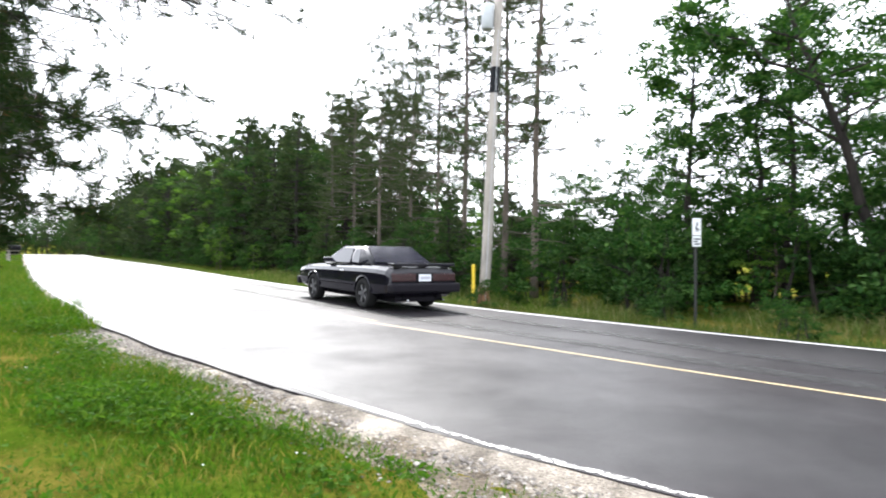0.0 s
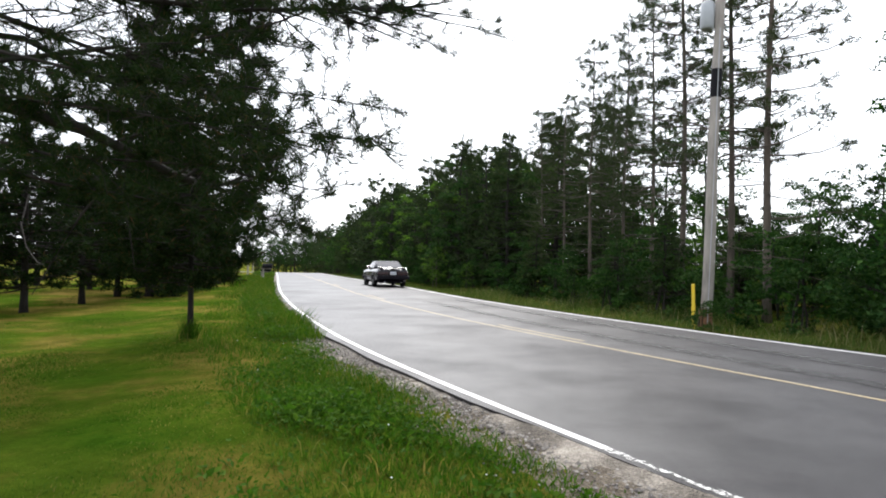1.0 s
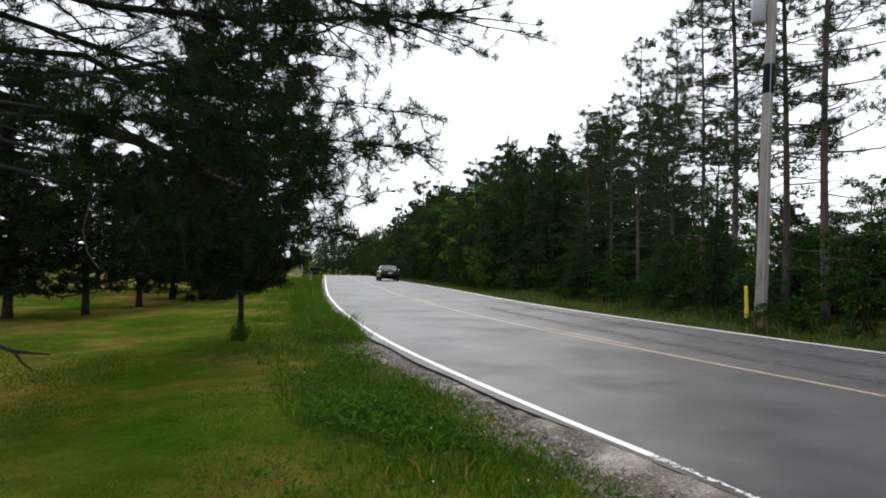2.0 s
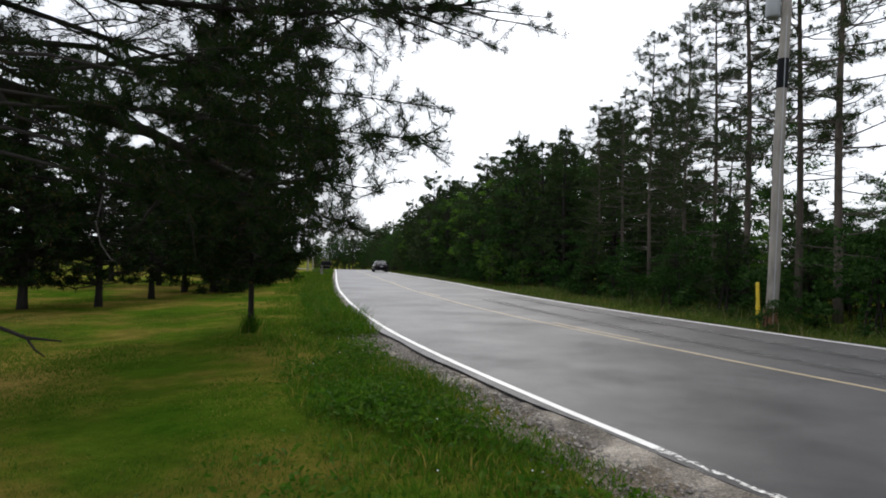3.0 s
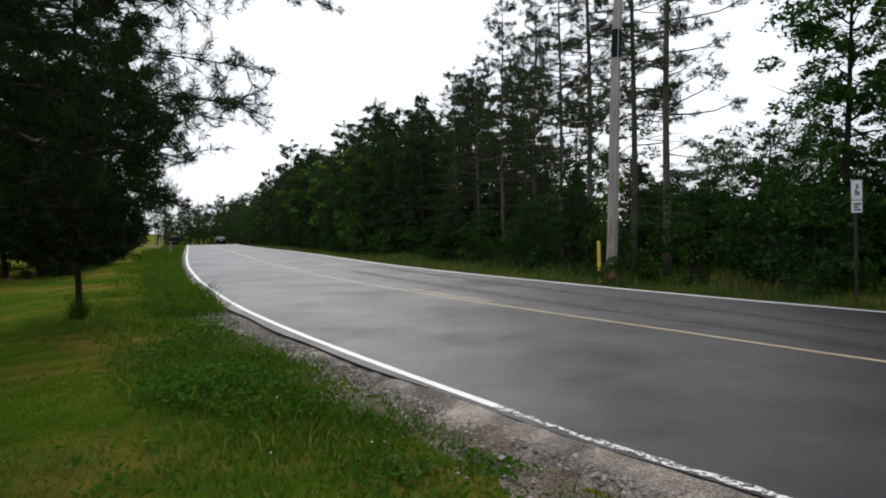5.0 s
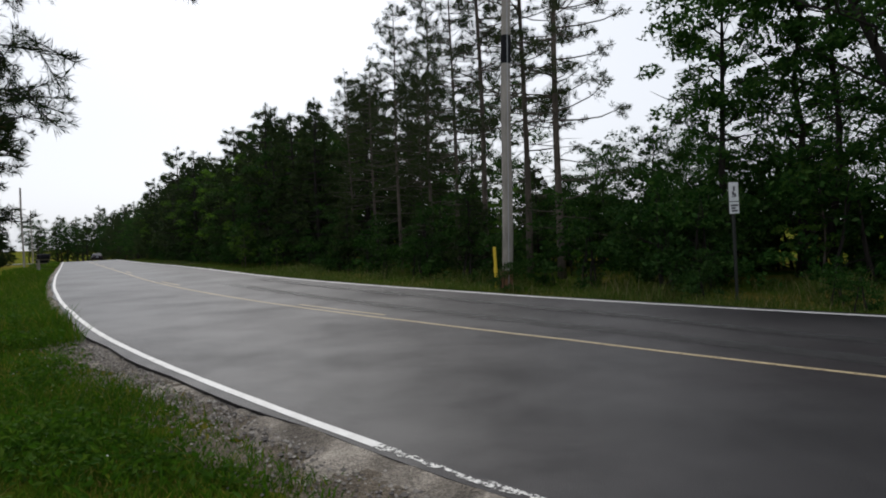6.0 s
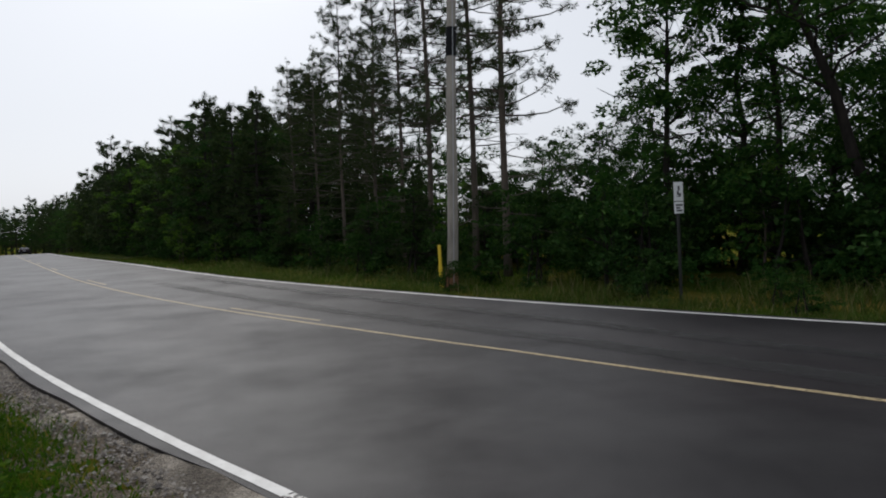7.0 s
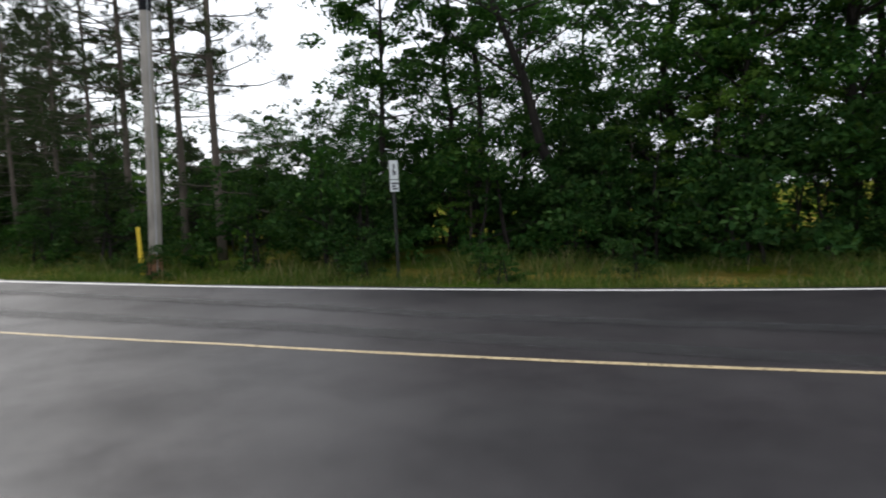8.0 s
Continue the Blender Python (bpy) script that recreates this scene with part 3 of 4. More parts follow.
# mixed wood along the far verge
MIX = [broadleaf("broadleaf_tree", 30 + i, 9.0, 0.13, 0.18, 2.4, 15, 84, 70, 0.10, LEAVES_SHADE, BARK_DARK, "dense green broadleaf tree at the wood's edge", low=0.3, clump=0.66) for i in range(3)]
LIGHT = [broadleaf("birch_tree", 50 + i, 9.0, 0.10, 0.2, 1.9, 14, 54, 70, 0.11, LEAVES_LIGHT, BARK, "light green young tree at the wood's edge", clump=0.55) for i in range(2)]
DARKPINE = [pine("white_pine", 60 + i, 10.5, 0.15, 0.04, 2.5, 26, 5, 9, 0.28, NEEDLES, BARK_DARK, "dark bushy pine at the wood's edge", 0.6, 0.045, nn=12) for i in range(3)]
FAR_PINE = [pine("white_pine", 160 + i, 10.5, 0.15, 0.04, 2.5, 22, 4, 7, 0.36, NEEDLES, BARK_DARK, "dark bushy pine at the wood's edge", 0.6, 0.08, nn=8) for i in range(2)]
SHRUB = [broadleaf("shrub", 70 + i, 2.3, 0.035, 0.08, 1.0, 10, 34, 62, 0.072, LEAVES_SHADE if i else LEAVES, BARK_DARK, "leafy green shrub in the tall grass", stems=4, clump=0.4) for i in range(3)]
rng = random.Random(3)
n = 0
for row, (off, gap) in enumerate(((9.3, 2.6), (12.5, 3.0), (16.5, 3.8), (22.0, 5.0))):
    s = 16.0 if row < 1 else 14.0
    while s < 215:
        d = -(off + rng.uniform(-0.8, 0.8))
        p = on_road(s, d)
        g = gap * (1 + max(0, s - 60) / 90)
        near_pines = s < 31
        kind = (DARKPINE if s < 55 else FAR_PINE) if rng.random() < 0.62 else MIX
        if rng.random() < 0.12:
            kind = LIGHT
        k = rng.uniform(0.74, 1.0) * (1 + 0.1 * row) * (1.15 if s > 60 else 1.0)
        if near_pines:
            k *= 0.4
        tagged(plant(kind[n % len(kind)], p.x, p.y, k, rng.uniform(0, 360), USED), group="wood along the road")
        n += 1
        s += g * rng.uniform(0.75, 1.25)
for sx, dx, k in ((41, -11.2, 1.02), (95, -8.6, 0.85), (37.5, -7.0, 0.33), (39.5, -7.3, 0.25), (33, -7.6, 0.2), (60, -8.4, 0.3)):
    p = on_road(sx, dx)
    tagged(plant(LIGHT[int(sx) % 2], p.x, p.y, k, sx * 7, USED), group="wood along the road")
for i in range(46):
    s = 6 + i * 2.0 + rng.uniform(-0.8, 0.8)
    p = on_road(s, -8.7 + rng.uniform(-1.0, 0.7))
    tagged(plant(SHRUB[i % 3], p.x, p.y, rng.uniform(0.5, 1.25), rng.uniform(0, 360), USED), group="shrubs at the wood's edge")

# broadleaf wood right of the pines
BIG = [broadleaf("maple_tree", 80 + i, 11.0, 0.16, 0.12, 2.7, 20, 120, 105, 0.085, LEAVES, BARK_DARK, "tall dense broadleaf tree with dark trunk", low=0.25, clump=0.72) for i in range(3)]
for i, (s, d, k) in enumerate(((9.3, -14.0, 0.55), (12, -17, 0.5), (14.5, -19, 0.45), (5.8, -13.4, 0.85), (3.5, -17, 0.85), (0.0, -16.5, 0.85), (-2.8, -13.5, 1.05), (-4.2, -13.0, 1.15), (-7.2, -10.8, 1.1), (-9, -12, 1.1), (-12, -11, 1.1), (-16, -12, 1.1), (-21, -11, 1.0), (7, -19, 0.6), (2, -20, 0.7), (-3, -19, 0.7), (-8, -18, 0.75), (-14, -18, 0.9), (-26, -12, 1.1), (-32, -13, 1.1))):
    p = on_road(s, d)
    tagged(plant(BIG[i % 3], p.x, p.y, k, i * 67, USED), group="broadleaf wood")
for i, (s, d, k) in enumerate(((-3.4, -10.6, 0.5), (-5.0, -11.5, 0.72), (-1.0, -11.2, 0.42), (-8.4, -10.4, 0.55), (4.4, -11.4, 0.4))):
    p = on_road(s, d)
    tagged(plant(LIGHT[i % 2], p.x, p.y, k, i * 97, USED), group="broadleaf wood")
for i, (s, d) in enumerate(((2.2, -6.4), (-0.6, -7.2), (5.6, -7.0), (-5.8, -6.9), (11.5, -6.6), (-9.5, -7.0))):
    p = on_road(s, d)
    tagged(plant(SHRUB[i % 3], p.x, p.y, 0.36 + 0.05 * (i % 3), i * 61, USED), group="shrubs at the wood's edge")
for i in range(34):
    s = 9 - i * 0.95 + rng.uniform(-0.4, 0.4)
    p = on_road(s, -10.2 + rng.uniform(-1.2, 0.9))
    if math.hypot(p.x - 6.95, p.y - 13.96) < 3.0:
        continue
    tagged(plant(SHRUB[i % 3], p.x, p.y, rng.uniform(0.8, 1.7), rng.uniform(0, 360), USED), group="shrubs at the wood's edge")
for i in range(40):
    s = -2 + i * 0.85 + rng.uniform(-0.4, 0.4)
    p = on_road(s, -14.5 + rng.uniform(-3.0, 2.0))
    tagged(plant(SHRUB[1 + i % 2], p.x, p.y, rng.uniform(1.1, 1.7), rng.uniform(0, 360), USED), group="undergrowth in the wood")
for i, (sx, dx) in enumerate(((8, -13), (10, -14.2), (11.5, -13.2), (13, -15), (15, -14.5), (17, -16.5), (19.5, -17))):
    p = on_road(sx, dx)
    tagged(plant(MIX[i % 3], p.x, p.y, 0.5 + 0.05 * (i % 3), i * 50, USED), group="undergrowth in the wood")
tagged(plant(SHRUB[0], 8.45, 13.1, 0.42, 20, USED), group="shrubs at the wood's edge")
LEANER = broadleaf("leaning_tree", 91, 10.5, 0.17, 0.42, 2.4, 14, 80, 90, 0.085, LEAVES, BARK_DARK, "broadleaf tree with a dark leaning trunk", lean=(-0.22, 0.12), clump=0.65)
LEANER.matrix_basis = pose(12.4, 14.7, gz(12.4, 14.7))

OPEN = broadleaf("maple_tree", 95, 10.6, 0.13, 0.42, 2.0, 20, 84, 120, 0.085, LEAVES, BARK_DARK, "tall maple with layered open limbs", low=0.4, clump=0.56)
OPEN.matrix_basis = pose(9.0, 19.0, gz(9.0, 19.0))
tagged(OPEN, group="broadleaf wood")
for i, (x, y, k) in enumerate(((11.4, 17.6, 0.95), (15.2, 11.8, 0.9))):
    tagged(copy_thing(OPEN, pose(x, y, gz(x, y), 0, 0, 140 + 90 * i)), group="broadleaf wood").scale = (k, k, k)

# lawn side: a small pine near the road, dark pines behind it, a large one overhead
SMALL = pine("small_pine", 101, 7.4, 0.042, 0.125, 1.6, 44, 8, 15, 0.13, NEEDLES_DARK, BARK_DARK, "dense dark small pine on a thin bare stem", 0.8, 0.012, nn=26)
SMALL.matrix_basis = pose(-6.3, 9.5, gz(-6.3, 9.5))
SPRUCE = [pine("lawn_pine", 110 + i, 9.5, 0.18, 0.12, 3.0, 34, 5, 12, 0.25, NEEDLES_DARK, BARK_DARK, "large dark pine with low limbs on the lawn", 0.75, 0.04, nn=14) for i in range(3)]
for i, (x, y, k) in enumerate(((-14.6, 11.7, 0.62), (-15.3, 11.5, 0.56), (-14.0, 13.4, 0.52), (-15.2, 16.5, 0.52), (-20, 11.5, 0.7), (-17, 20, 0.58), (-25, 20, 0.62), (-22, 24, 0.64), (-29, 19, 0.7), (-27, 26, 0.75))):
    tagged(plant(SPRUCE[i % 3], x, y, k, i * 51, USED), group="lawn pines")
HEDGE = [pine("lawn_spruce", 120 + i, 8.0, 0.14, 0.03, 2.3, 32, 6, 11, 0.24, NEEDLES_DARK, BARK_DARK, "dense dark conifer with limbs down to the grass", 0.85, 0.04, droop=0.1, nn=14) for i in range(2)]
for i, (q, dd, k) in enumerate(((24, 7.5, 0.9), (27.5, 7.2, 0.88), (31, 7.1, 0.86), (35, 7.3, 0.8), (40, 7.7, 0.76), (46, 8.0, 0.7), (53, 8.4, 0.66), (61, 8.4, 0.62), (70, 8.6, 0.6), (82, 8.8, 0.6), (96, 9.0, 0.62))):
    p = on_road(q, dd)
    tagged(plant(HEDGE[i % 2], p.x, p.y, k, i * 51, USED), group="conifers along the near verge")


def overhead_pine():
    """A large pine whose long limbs hang over the lawn."""
    rng = random.Random(7)
    t = empty("overhanging_pine")
    TV, TF, NV, NF = [], [], [], []
    tube(TV, TF, [(0, 0, -0.3), (0, 0, 0.4), (0.03, 0, 3), (0, 0.05, 6), (0.05, 0, 9), (0, 0, 11)], [0.34, 0.26, 0.22, 0.18, 0.1, 0.02], 10)
    limbs = []
    for i in range(32):
        z = 3.3 + 5.0 * (i / 32) ** 1.2
        az = rng.uniform(28, 100) if i % 4 else rng.uniform(100, 388)
        L = rng.uniform(3.2, 5.0) * (1.0 - 0.05 * max(0, z - 4))
        limbs.append((z if az < 56 else z + 0.9, az, L, rng.uniform(-0.2, 0.22), 1.0 if az < 56 else (0.6 if z > 4.3 else 0.12)))
    limbs += [(3.5, 37, 5.6, 0.06, 1.0), (3.9, 42, 5.4, 0.04, 1.0), (4.3, 34, 5.3, 0.0, 1.0), (3.2, 45, 4.3, -0.08, 0.8), (3.4, 52, 3.4, -0.1, 0.8)]
    for z, az, L, rise, leafy in limbs:
        az = math.radians(az)
        d = Vector((math.cos(az), math.sin(az), rise))
        o = Vector((0, 0, z))
        p = [o] + [o + d * L * k + Vector((rng.uniform(-.4, .4), rng.uniform(-.4, .4), rng.uniform(-.3, .3) - 0.25 * math.sin(k * 2.6))) * (0.6 + 0.5 * k) for k in (0.25, 0.5, 0.75, 1.0)]
        b = 0.012 + 0.006 * L
        tube(TV, TF, p, [b, b * 0.85, b * 0.6, b * 0.4, b * 0.15], 6, False)
        for q in range(36 if L >= 5.2 else 27 if leafy > 0.55 else 28):
            u = (0.25 + 0.75 * rng.random()) * 4
            j = min(3, int(u))
            c = p[j].lerp(p[j + 1], u - j)
            e = c + (d + Vector((rng.gauss(0, 0.8), rng.gauss(0, 0.8), rng.gauss(-0.02, 0.28)))).normalized() * rng.uniform(0.35, 0.95)
            mid = c.lerp(e, 0.5) + Vector((0, 0, rng.uniform(-.08, .05)))
            tube(TV, TF, [c, mid, e], [b * 0.26, b * 0.18, 0.004], 4, False)
            if rng.random() > leafy:
                continue
            for w in range(5):
                k = rng.uniform(0.0, 0.9) if w else 1.0
                root = mid.lerp(e, k)
                g = root + Vector((rng.gauss(0, 1), rng.gauss(0, 1), rng.gauss(0, 0.6))) * (0.17 if w else 0.02)
                tube(TV, TF, [root, g], [0.005, 0.003], 3, False)
                for v in range(3):
                    tuft(NV, NF, rng, root.lerp(g, 1.0 - 0.32 * v), (g - root) * 3 + (e - c).normalized() * 0.6 + Vector((0, 0, 0.2)), 0.078, 24, 0.0042)
    # one thick bare limb in front, with leafless twigs
    p = [Vector(q) for q in ((0, 0, 3.0), (0.9, 0.55, 2.86), (1.5, 1.15, 2.62), (1.94, 2.0, 2.46), (2.2, 2.8, 2.2), (2.3, 3.5, 2.12))]
    tube(TV, TF, p, [0.09, 0.08, 0.065, 0.05, 0.035, 0.02], 8)
    for q in range(40):
        u = rng.uniform(0.6, 4.95)
        c = p[int(u)].lerp(p[int(u) + 1], u - int(u))
        e = c + Vector((rng.gauss(0.1, 0.4), rng.gauss(0.2, 0.4), rng.gauss(0.2, 0.35)))
        mid = c.lerp(e, 0.5) + Vector((rng.uniform(-.08, .08), rng.uniform(-.08, .08), rng.uniform(-.08, .08)))
        tube(TV, TF, [c, mid, e, e + (e - mid) * 0.6 + Vector((0, 0, rng.uniform(-.12, .12)))], [0.014, 0.011, 0.007, 0.003], 4, False)
        if rng.random() < 0.4:
            for g in range(3):
                tuft(NV, NF, rng, e + Vector((rng.gauss(0, .08), rng.gauss(0, .08), rng.gauss(0, .08))), e - c, 0.11, 22, 0.005)
    # a low dead twig with a forked end
    tube(TV, TF, [(0, 0, 2.0), (1.3, -0.02, 1.5), (2.3, 0.1, 1.18), (2.86, 0.27, 0.98), (3.03, 0.34, 0.965)], [0.02, 0.016, 0.013, 0.010, 0.004], 5)
    tube(TV, TF, [(2.86, 0.27, 0.98), (2.91, 0.28, 0.92), (2.95, 0.31, 0.88)], [0.008, 0.006, 0.003], 4)
    # low sprays that droop out towards the road
    for z, e in ((2.6, (4.8, 1.2, 2.12)), (2.5, (4.55, 1.1, 1.82)), (2.8, (4.3, 0.95, 2.1)), (2.4, (4.25, 1.25, 1.66)), (2.9, (4.7, 1.55, 2.4))):
        o, e = Vector((0, 0, z)), Vector(e)
        p = crooked(rng, o, e, 6, 0.07)
        tube(TV, TF, p, [0.03, 0.024, 0.018, 0.013, 0.009, 0.006, 0.003], 5, False)
        for q in range(70):
            u = (0.6 + 0.4 * rng.random()) * 6
            i = min(5, int(u))
            c = p[i].lerp(p[i + 1], u - i)
            w = c + Vector((rng.gauss(0.05, 0.12), rng.gauss(0, 0.13), rng.gauss(0.0, 0.11)))
            tube(TV, TF, [c, w], [0.004, 0.002], 3, False)
            for g in range(4):
                tuft(NV, NF, rng, w.lerp(c, g * 0.25), (w - c).normalized() + Vector((0.2, 0, 0.2)), 0.062, 26, 0.0038)
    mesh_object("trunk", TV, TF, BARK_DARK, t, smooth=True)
    mesh_object("crown", NV, NF, NEEDLES_DARK, t)
    t.matrix_basis = pose(-5.6, 2.4, gz(-5.6, 2.4))
    tagged(t, "large dark pine with long limbs over the lawn", "tree")


overhead_pine()


# ---- grass, weeds and stones ----
def blades(name, X, Y, hgt, wid, bend, material, label, seed, category="grass"):
    """Many grass blades in one mesh; tall ones are bent in two."""
    r = np.random.RandomState(seed)
    n = len(X)
    Z = ground_z(X, Y)
    a = r.uniform(0, 2 * np.pi, n)
    h = hgt * r.uniform(0.4, 1.2, n) * (0.75 + 0.45 * np.sin(X * 1.3 + 2 * np.sin(Y * 0.7)) * np.sin(Y * 1.1 + 1))
    w = wid * r.uniform(0.6, 1.3, n)
    b = r.uniform(0, 2 * np.pi, n)
    k = bend * r.uniform(0.2, 1.2, n) * h
    sx, sy, lx, ly = np.cos(a) * w, np.sin(a) * w, np.cos(b) * k, np.sin(b) * k
    base = np.stack([X, Y, Z - 0.01], 1)
    side = np.stack([sx, sy, 0 * sx], 1)
    mid = base + np.stack([lx * 0.35, ly * 0.35, h * 0.62], 1)
    tip = base + np.stack([lx, ly, h], 1)
    V = np.stack([base - side, base + side, mid + side * 0.75, mid - side * 0.75, tip], 1).reshape(-1, 3)
    i = np.arange(n) * 5
    me = bpy.data.meshes.new(name)
    me.from_pydata(V.tolist(), [], np.stack([i, i + 1, i + 2, i + 3], 1).tolist() + np.stack([i + 3, i + 2, i + 4], 1).tolist())
    me.materials.append(material)
    return tagged(new(name, me), label, category, kind="stuff")


def scatter(seed, n, s0, s1, f0, f1, near=True, clump=0.0, cells=0.8, power=1.0):
    """Places along the road at a distance f0 to f1 from its edge, in clumps where asked."""
    r = np.random.RandomState(seed)
    s = r.uniform(s0, s1, n)
    f = f0 + (f1 - f0) * r.uniform(0, 1, n) ** power
    if clump:
        keep = np.array([noise.noise((float(a) * cells, float(b) * cells, seed * 1.7)) for a, b in zip(s, f)]) > clump * r.uniform(-1.0, 1.2, n) - 0.15
        s, f = s[keep], f[keep]
    e = np.array([d_near(v) for v in s]) if near else np.array([d_far(v) for v in s])
    d = e + f if near else e - f
    x, y, t = np.interp(s, SS, _cx), np.interp(s, SS, _cy), np.interp(s, SS, _th)
    return x - d * np.sin(t), y + d * np.cos(t)


X, Y = scatter(1, 150000, -6, 15, 0.9, 7.5, power=1.35)
blades("lawn_grass", X, Y, 0.042, 0.0045, 0.9, GRASS, "short green and straw-coloured lawn grass", 1)
X, Y = scatter(2, 42000, 10, 60, 0.7, 14, clump=0.2, cells=0.6, power=1.4)
blades("lawn_grass", X, Y, 0.05, 0.009, 0.8, GRASS, "short green and straw-coloured lawn grass", 2)
X, Y = scatter(3, 20000, -4, 14, 0.6, 2.2, clump=0.9, cells=0.9)
blades("verge_grass", X, Y, 0.12, 0.006, 0.8, GRASS, "rough green grass on the road's verge", 3)
X, Y = scatter(13, 17000, -5, 13, 0.3, 1.5, clump=1.0, cells=1.9)
blades("shoulder_weeds", X, Y, 0.09, 0.006, 0.9, GRASS, "sparse grass tufts growing through the gravel", 13)
X, Y = scatter(14, 14000, 8, 34, 0.4, 2.3, clump=0.6, cells=0.8, power=1.5)
blades("verge_grass", X, Y, 0.15, 0.008, 0.8, GRASS, "rough green grass on the road's verge", 14)
X, Y = scatter(4, 17000, 9.5, 34, 0.3, 1.35, clump=0.5, cells=0.6, power=1.2)
blades("verge_grass", X, Y, 0.40, 0.008, 0.8, GRASS, "tall green grass along the road's verge", 4)
X, Y = scatter(9, 16000, 30, 110, 0.3, 2.2)
blades("verge_grass", X, Y, 0.35, 0.02, 0.7, GRASS, "tall green grass along the road's verge", 9)
X, Y = scatter(18, 26000, -6, 6, 0.5, 1.9, clump=0.45, cells=1.6)
blades("verge_grass", X, Y, 0.08, 0.005, 0.9, GRASS, "uneven short grass reaching into the gravel", 18)
X, Y = scatter(15, 9000, -3, 12, 0.5, 1.7, clump=1.3, cells=3.0)
blades("verge_grass", X, Y, 0.17, 0.006, 1.0, GRASS, "bright green grass tufts in the stony verge", 15)
r = np.random.RandomState(21)
blades("grass_tuft", -6.3 + r.normal(0, 0.07, 420), 9.5 + r.normal(0, 0.07, 420), 0.29, 0.006, 0.5, GRASS, "unmown grass tuft round the small pine's stem", 21)
X, Y = scatter(16, 2600, -30, 26, 2.0, 6.5, near=False, clump=0.9, cells=0.35)
blades("seeding_grass", X, Y, 0.55, 0.006, 0.8, SEED_GRASS, "pale tan seed heads among the tall grass", 16)
X, Y = scatter(5, 26000, -32, 60, 0.3, 1.6, near=False)
blades("verge_grass", X, Y, 0.11, 0.008, 0.9, TALL_GRASS, "low grass at the far road edge", 5)
X, Y = scatter(17, 24000, -32, 30, 1.1, 3.0, near=False, clump=0.2, cells=0.8)
blades("verge_grass", X, Y, 0.24, 0.008, 0.9, TALL_GRASS, "uneven grass on the far verge", 17)
X, Y = scatter(6, 46000, -34, 30, 2.4, 8.0, near=False, clump=0.25, cells=0.7)
blades("tall_grass", X, Y, 0.46, 0.008, 1.0, TALL_GRASS, "tall seeding grass in front of the wood", 6)
X, Y = scatter(7, 22000, 28, 120, 0.8, 7.0, near=False)
blades("tall_grass", X, Y, 0.42, 0.024, 0.7, TALL_GRASS, "tall seeding grass in front of the wood", 7)


def weeds():
    """Low broad-leaved weeds in patches on the verge."""
    rng = random.Random(12)
    LV, LF = [], []
    for cs, cf, rad, n, top in ((4.2, 1.45, 0.55, 1500, 0.16), (5.0, 1.3, 0.35, 600, 0.14), (3.6, 1.1, 0.3, 350, 0.1), (6.6, 1.2, 0.35, 450, 0.14), (7.6, 1.0, 0.4, 500, 0.18), (9.5, 1.0, 0.5, 700, 0.25), (12, 0.9, 0.5, 700, 0.3), (2.4, 1.2, 0.3, 260, 0.08), (1.4, 1.5, 0.5, 420, 0.1), (3.0, 2.4, 0.6, 420, 0.08), (15, 1.0, 0.6, 600, 0.35), (4.6, 1.75, 0.4, 900, 0.18), (3.2, 0.85, 0.18, 160, 0.06), (2.2, 0.7, 0.2, 160, 0.05), (5.6, 0.8, 0.2, 220, 0.08), (0.9, 0.95, 0.3, 260, 0.07), (6.0, 1.7, 0.5, 600, 0.15)):
        for _ in range(n):
            s, f = cs + rng.gauss(0, rad * 0.7), max(0.55, cf + rng.gauss(0, rad * 0.5))
            p = on_road(s, d_near(s) + f)
            p.z = gz(p.x, p.y) + rng.random() ** 0.7 * top
            leaf(LV, LF, rng, p, 0.026 * rng.uniform(0.5, 1.5))
    tagged(mesh_object("weeds", LV, LF, WEED), "bright green clover and plantain on the verge", "weeds", kind="stuff")
    FV, FF = [], []
    for _ in range(20):
        s, f = rng.uniform(-1, 10), rng.uniform(0.8, 1.9)
        p = on_road(s, d_near(s) + f)
        z = gz(p.x, p.y) + rng.uniform(0.08, 0.16)
        i = len(FV)
        w = 0.007
        FV.extend(((p.x - w, p.y, z), (p.x, p.y - w, z), (p.x + w, p.y, z), (p.x, p.y + w, z), (p.x, p.y, z + w), (p.x, p.y, z - w)))
        FF.extend([(i + a, i + b, i + 4) for a, b in ((0, 1), (1, 2), (2, 3), (3, 0))] + [(i + b, i + a, i + 5) for a, b in ((0, 1), (1, 2), (2, 3), (3, 0))])
    tagged(mesh_object("clover_flowers", FV, FF, FLOWER), "small white clover flowers in the grass", "flowers", kind="stuff")


weeds()


def pebbles():
    rng = random.Random(5)
    V, F = [], []
    for k in range(8500):
        s = rng.uniform(-3, 15)
        f = 0.06 + abs(rng.gauss(0, 0.33))
        p = on_road(s, d_near(s) + f)
        r = rng.uniform(0.006, 0.018) * (1.5 if rng.random() < 0.06 else 1)
        z = max(gz(p.x, p.y), float(road_z(s)) - 0.05) + r * 0.2 + 0.012
        i = len(V)
        for v in ((1, 0, 0), (0, 1, 0), (-1, 0, 0), (0, -1, 0), (0, 0, 0.7), (0, 0, -0.7)):
            V.append((p.x + v[0] * r * rng.uniform(0.7, 1.3), p.y + v[1] * r * rng.uniform(0.7, 1.3), z + v[2] * r))
        F.extend([(i + a, i + b, i + 4) for a, b in ((0, 1), (1, 2), (2, 3), (3, 0))])
        F.extend([(i + b, i + a, i + 5) for a, b in ((0, 1), (1, 2), (2, 3), (3, 0))])
    tagged(mesh_object("pebbles", V, F, STONE), "loose gravel stones on the shoulder", "gravel", kind="stuff")


pebbles()

